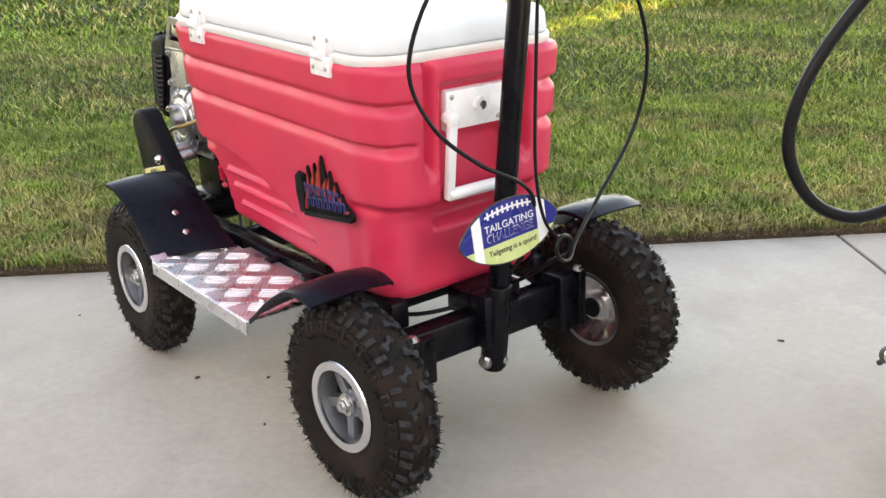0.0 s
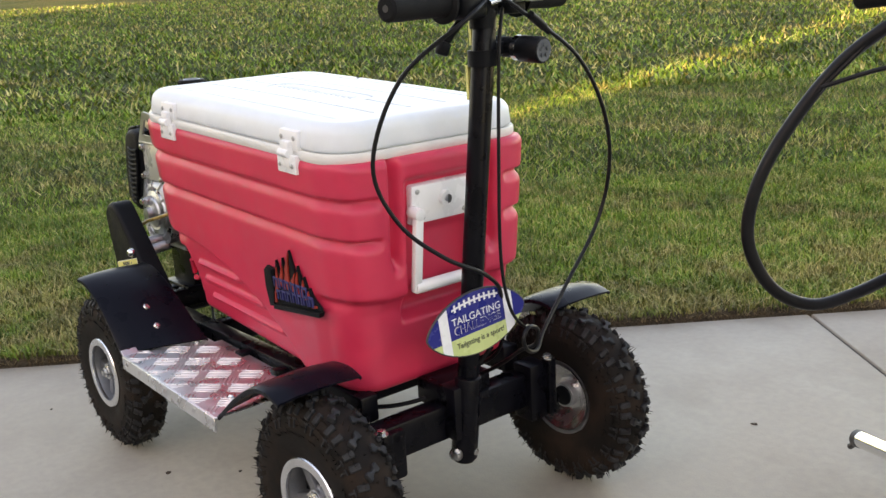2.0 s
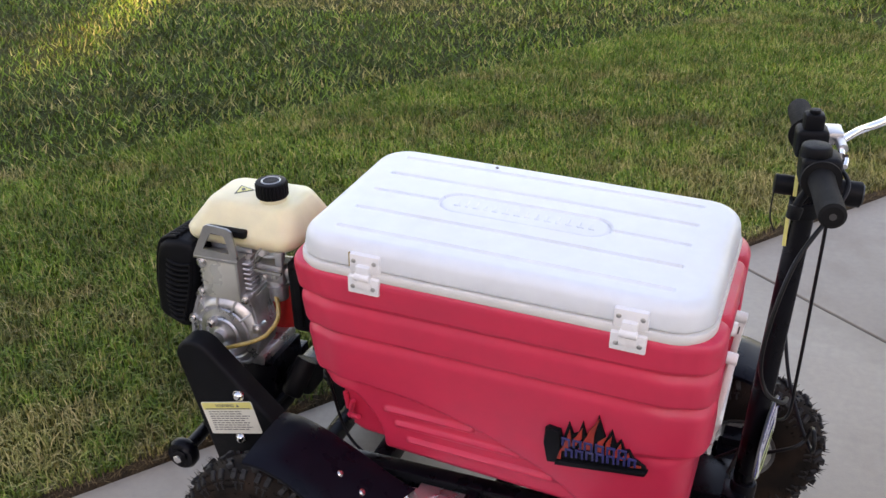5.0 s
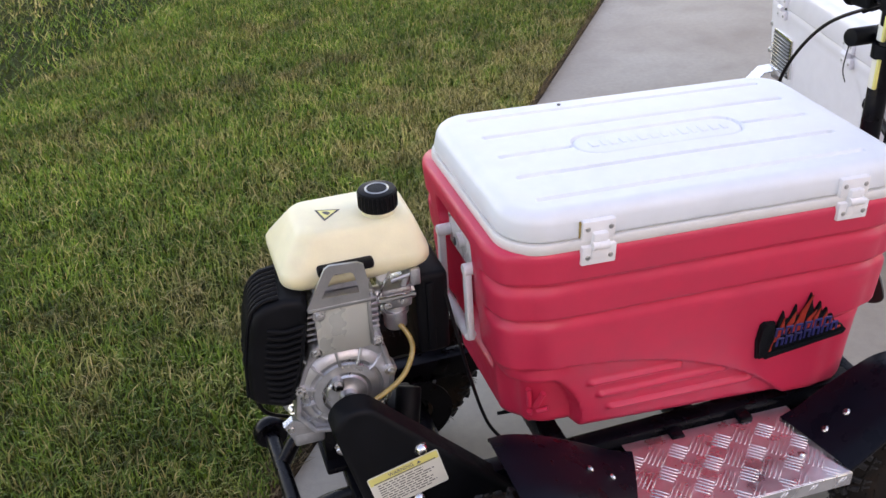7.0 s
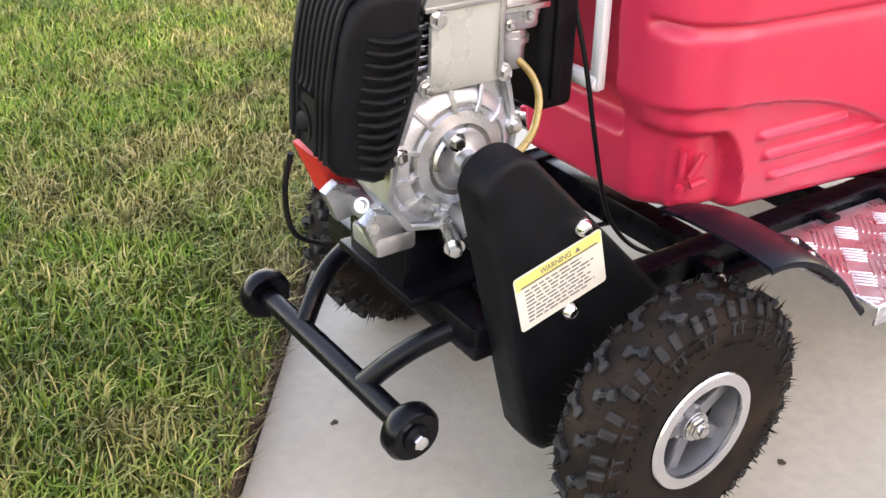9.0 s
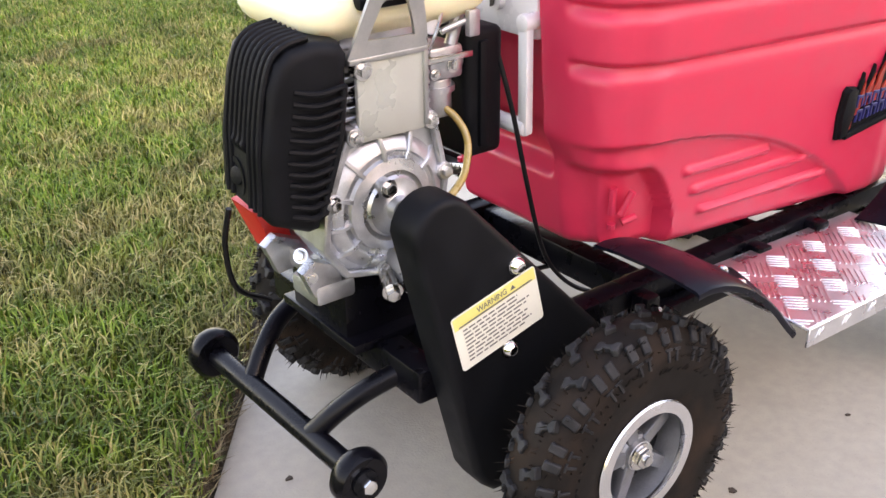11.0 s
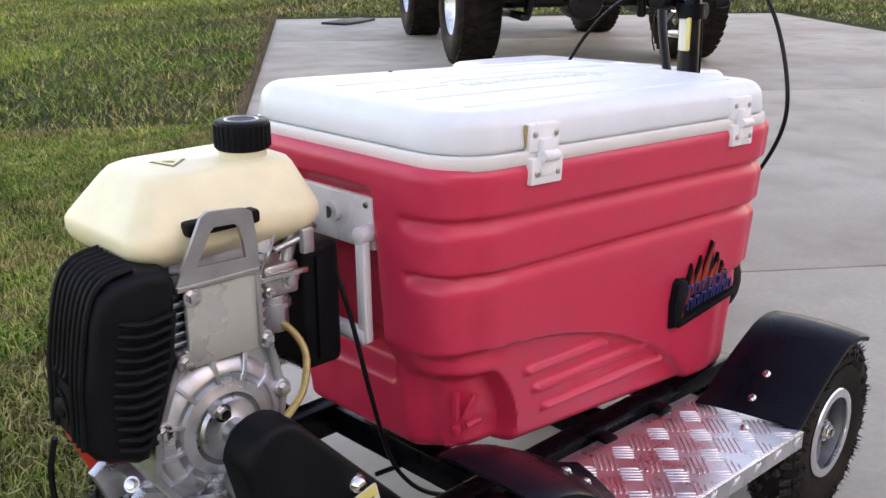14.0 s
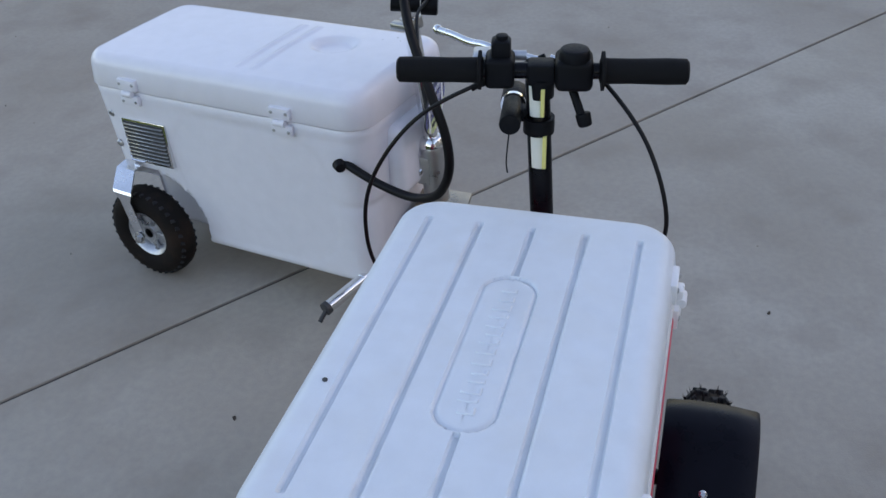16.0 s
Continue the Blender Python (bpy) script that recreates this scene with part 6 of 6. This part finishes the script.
for s in (-1, 1):
    g = part("grip", tube([(-0.030, s * 0.222, -0.0125), (-0.022, s * 0.165, -0.008), (-0.013, s * 0.105, -0.004)], 0.0168, 18), GRIP, wbar, "black foam grip")
    part("perch", box((-0.012, s * 0.075 - 0.014, -0.014), (0.026, s * 0.075 + 0.014, 0.014), 0.004), BLACKPLASTIC, wbar)
    if s > 0:
        part("brake_lever", tube([(0.022, s * 0.072, 0.0), (0.045, s * 0.105, 0.0), (0.048, s * 0.16, -0.004), (0.050, s * 0.195, -0.004)], 0.0052, 10), POLISHED, wbar, "polished brake lever")
part("bar_clamp", box((-0.02, -0.03, -0.02), (0.024, 0.03, 0.016), 0.005), BLACKPLASTIC, wbar)
wl = part("headlight", join(rod((0.415, -0.060, 0.706), (0.468, -0.050, 0.702), 0.0135, n=22, bevel=0.002), rod((0.470, -0.0495, 0.702), (0.500, -0.044, 0.700), 0.0175, n=22, bevel=0.002), box((0.42, -0.055, 0.696), (0.445, -0.008, 0.712), 0.003), rod((0.4335, 0, 0.692), (0.4325, 0, 0.716), 0.020, n=20)), BLACKPLASTIC, white, "black clip-on torch used as a headlight")
wl.matrix_basis = Matrix.Translation((0.370, 0, -0.008)) @ Matrix.Rotation(radians(17), 4, "Z") @ Matrix.Translation((-0.4335, 0, 0))
part("torch_lens", rod((0.4995, -0.0441, 0.700), (0.5015, -0.0438, 0.6999), 0.0145, n=20), GLASS, wl, "clear torch lens")
WSIGN = TURN @ Matrix.Translation((0.457, -0.014, 0.470)) @ Matrix(((0, 0, 1, 0), (1, 0, 0, 0), (0, 1, 0, 0), (0, 0, 0, 1)))
football_sign(white, WSIGN)
part("sign_mount", box((0.435, -0.012, 0.455), (0.456, 0.012, 0.485), 0.003), CHROME, white).matrix_basis = TURN
# cable loom out of the side, looping up to the bar
part("cable_loom", tube([(0.303, -0.160, 0.402), (0.325, -0.172, 0.396), (0.400, -0.180, 0.378), (0.475, -0.186, 0.374), (0.535, -0.200, 0.405), (0.568, -0.213, 0.470), (0.562, -0.212, 0.540), (0.526, -0.200, 0.616), (0.470, -0.165, 0.705), (0.428, -0.110, 0.762), (0.40, -0.05, 0.79)], 0.0088, 12), CABLE, white, "thick black cable loom in a loop")
part("thin_cable", tube([(0.498, -0.180, 0.665), (0.445, -0.130, 0.742), (0.420, -0.09, 0.785), (0.40, -0.09, 0.81)], 0.0032, 8), CABLE, white)
part("thin_cable", tube([(0.490, -0.172, 0.680), (0.452, -0.105, 0.705), (0.44, -0.04, 0.715), (0.43, 0.02, 0.745), (0.42, 0.06, 0.80)], 0.0032, 8), CABLE, white)
part("grommet", rod((0.300, -0.176, 0.398), (0.310, -0.186, 0.396), 0.014, 0.010, n=16), CABLE, white)

# ---- the parked truck's underside and wheels ----
TM = pose(5.15, 4.325, 0, 0, 0, 56)
truck = thing("truck", TM, "dark parked truck with big tyres on the driveway", "truck")
for i, (x, y) in enumerate(((-0.993, 0.765), (-0.993, -0.765), (0.993, 0.765), (0.993, -0.765))):
    s = 1 if y > 0 else -1
    if i == 0:
        tw = part("wheel", lathe([(0.05, -0.06), (0.12, -0.05), (0.19, -0.09), (0.215, -0.125), (0.215, 0.125), (0.19, 0.06), (0.05, 0.05)], 40), ALU, truck, "alloy wheel with a tall black tyre")
        part("tyre", lathe([(0.21, -0.115), (0.24, -0.140), (0.31, -0.148), (0.365, -0.138), (0.392, -0.11), (0.40, -0.06), (0.402, 0), (0.40, 0.06), (0.392, 0.11), (0.365, 0.138), (0.31, 0.148), (0.24, 0.140), (0.21, 0.115)], 64), RUBBER, tw)
        bl = []
        for k in range(40):
            for s2 in (-1, 1):
                b = box((-0.022, s2 * 0.02, -0.004), (0.022, s2 * 0.125, 0.008), 0.002, 1)
                b.transform(Matrix.Rotation(2 * math.pi * (k + 0.25 * s2) / 40, 4, "Y") @ pose(0, 0, 0.397, 0, 0, s2 * 15))
                bl.append(b)
        part("tread", join(*bl), RUBBER, tw)
        part("wheel_cap", rod((0, -0.07, 0), (0, -0.05, 0), 0.06, n=24), CHROME, tw)
        tw.matrix_basis = pose(x, y, 0.402, 0, 0, 180)
    else:
        copy_thing(tw, pose(x, y, 0.402, 0, 0, 180 if s > 0 else 0))
for x in (-0.993, 0.993):
    part("axle", join(rod((x, -0.75, 0.40), (x, 0.75, 0.40), 0.045, n=18), moved(rod((x - 0.14, 0, 0.40), (x + 0.14, 0, 0.40), 0.13, n=24, bevel=0.04), Matrix.Identity(4))), TRUCKPAINT, truck, "rusty black axle with its differential")
    for s in (-1, 1):
        part("spring", box((x - 0.38, s * 0.48 - 0.03, 0.30), (x + 0.38, s * 0.48 + 0.03, 0.345), 0.01), TRUCKPAINT, truck)
        part("damper", rod((x - 0.1, s * 0.40, 0.30), (x - 0.25, s * 0.34, 0.75), 0.03, n=14), TRUCKPAINT, truck)
for s in (-1, 1):
    part("chassis_rail", box((-1.6, s * 0.42 - 0.04, 0.50), (1.6, s * 0.42 + 0.04, 0.62), 0.01), TRUCKPAINT, truck)
part("bumper", box((-1.85, -0.85, 0.50), (-1.68, 0.85, 0.68), 0.03), TRUCKPAINT, truck, "dark bumper")
for s in (-1, 1):
    part("tow_hook", rod((-1.75, s * 0.5, 0.47), (-1.75, s * 0.5, 0.56), 0.025, n=12), TRUCKPAINT, truck)
part("exhaust", tube([(-0.8, -0.25, 0.42), (0.2, -0.25, 0.42), (1.1, -0.2, 0.5), (1.6, -0.5, 0.45)], 0.035, 12), STEEL, truck)
part("cross_beam", box((-0.75, -0.40, 0.44), (-0.55, 0.40, 0.54), 0.02), TRUCKPAINT, truck)
part("body", box((-1.75, -0.88, 0.64), (1.75, 0.88, 1.15), 0.06, 3), TRUCKPAINT, truck, "dark painted body")

# a thin flat black sheet lying by the far edge of the pad
mat = thing("rubber_mat", pose(5.38, 6.92, 0, 0, 0, 20), "thin flat black sheet lying on the concrete pad", "mat")
part("sheet", prism([(-0.32, -0.14), (-0.1, -0.16), (0.30, -0.12), (0.33, 0.10), (0.05, 0.15), (-0.30, 0.13)], 0.02, None, 0.006), BLACKPLASTIC, mat)


# ---- driveway slabs ----
def concrete_material():
    m = bpy.data.materials.new("broom_concrete")
    m.use_nodes = True
    n, l = m.node_tree.nodes, m.node_tree.links
    p = n["Principled BSDF"]
    geo = n.new("ShaderNodeNewGeometry")

    def tex(scale, detail=5.0):
        t = n.new("ShaderNodeTexNoise")
        t.inputs["Scale"].default_value, t.inputs["Detail"].default_value = scale, detail
        l.new(geo.outputs["Position"], t.inputs["Vector"])
        return t.outputs["Fac"]

    def rng_map(v, lo, hi, a, b):
        r = n.new("ShaderNodeMapRange")
        l.new(v, r.inputs["Value"])
        for k, val in zip(("From Min", "From Max", "To Min", "To Max"), (lo, hi, a, b)):
            r.inputs[k].default_value = val
        return r.outputs["Result"]

    def mix(fac, a, b):
        x = n.new("ShaderNodeMix")
        x.data_type = "RGBA"
        for sock, v in ((x.inputs["Factor"], fac), (x.inputs["A"], a), (x.inputs["B"], b)):
            if isinstance(v, tuple):
                sock.default_value = (*v, 1)
            else:
                l.new(v, sock)
        return x.outputs["Result"]
    c = mix(rng_map(tex(1.3), 0.3, 0.7, 0, 1), (0.325, 0.279, 0.220), (0.435, 0.395, 0.332))
    c = mix(rng_map(tex(5.0, 8), 0.48, 0.72, 0, 0.50), c, (0.25, 0.205, 0.158))
    c = mix(rng_map(tex(60.0, 3), 0.35, 0.7, 0, 0.25), c, (0.24, 0.22, 0.20))
    c = mix(rng_map(tex(420.0, 2), 0.62, 0.75, 0, 0.35), c, (0.15, 0.14, 0.13))
    l.new(c, p.inputs["Base Color"])
    l.new(rng_map(tex(3.0), 0.3, 0.7, 0.55, 0.8), p.inputs["Roughness"])
    p.inputs["Specular IOR Level"].default_value = 0.4
    b = n.new("ShaderNodeBump")
    b.inputs["Strength"].default_value, b.inputs["Distance"].default_value = 0.25, 0.002
    l.new(tex(260.0, 3), b.inputs["Height"])
    l.new(b.outputs["Normal"], p.inputs["Normal"])
    return m


CONCRETE = concrete_material()
JOINTMAT = material("joint_filler", (0.075, 0.066, 0.058), 0.9, vary=0.3, scale=40, fine=300, bump=0.6)
drive = thing("driveway", pose(0, 0, 0), "pale broom-finished concrete driveway with tooled joints", "driveway", kind="structure")
cuts = [-4 * SLAB, -3 * SLAB, -2 * SLAB, -SLAB, 0.0, SLAB, 2 * SLAB, DRIVE_END]
turn = math.degrees(math.atan2(ALONG.y, ALONG.x))
for a0, a1 in zip(cuts, cuts[1:]):
    bm = box((a0 + 0.0045, -DRIVE_W, -0.10), (a1 - 0.0045, 0, 0.0))
    top = [e for e in bm.edges if all(v.co.z > -0.01 for v in e.verts)]
    bmesh.ops.bevel(bm, geom=top, offset=0.004, segments=3, affect="EDGES", profile=0.5)
    bm.transform(pose(EDGE.x, EDGE.y, 0, 0, 0, turn))
    part("slab", bm, CONCRETE, drive)
bm = box((cuts[0], -DRIVE_W + 0.02, -0.09), (cuts[-1], -0.02, -0.006))
bm.transform(pose(EDGE.x, EDGE.y, 0, 0, 0, turn))
part("joint_filler", bm, JOINTMAT, drive)
# leaf bits and grit lying on the concrete
DEBRIS = material("leaf_debris", (0.05, 0.035, 0.025), 0.9, vary=0.4, bump=0.2)
rng = random.Random(5)


def chip(x, y, r):
    k = rng.randint(5, 7)
    poly = [(r * rng.uniform(0.5, 1.3) * math.cos(2 * math.pi * j / k), 0.6 * r * rng.uniform(0.5, 1.3) * math.sin(2 * math.pi * j / k)) for j in range(k)]
    return prism(poly, 0.0018, pose(x, y, 0.0, 0, 0, rng.uniform(0, 360)))


for x, y in ((0.474, 0.611), (-0.569, 0.067), (-0.163, -0.282), (1.041, -0.394), (-0.413, -0.260)):
    tagged(part("leaf_bit", chip(x, y, 0.007), DEBRIS, None), "small dark leaf fragment on the concrete", "debris", "leaf bits on the driveway")
grit = [chip(*plan(rng.uniform(-3, 6), rng.uniform(0.05, 4.5)), rng.uniform(0.0012, 0.004)) for i in range(110)]
tagged(part("grit", join(*grit), DEBRIS, None), "scattered dark grit on the concrete", "debris", kind="stuff")
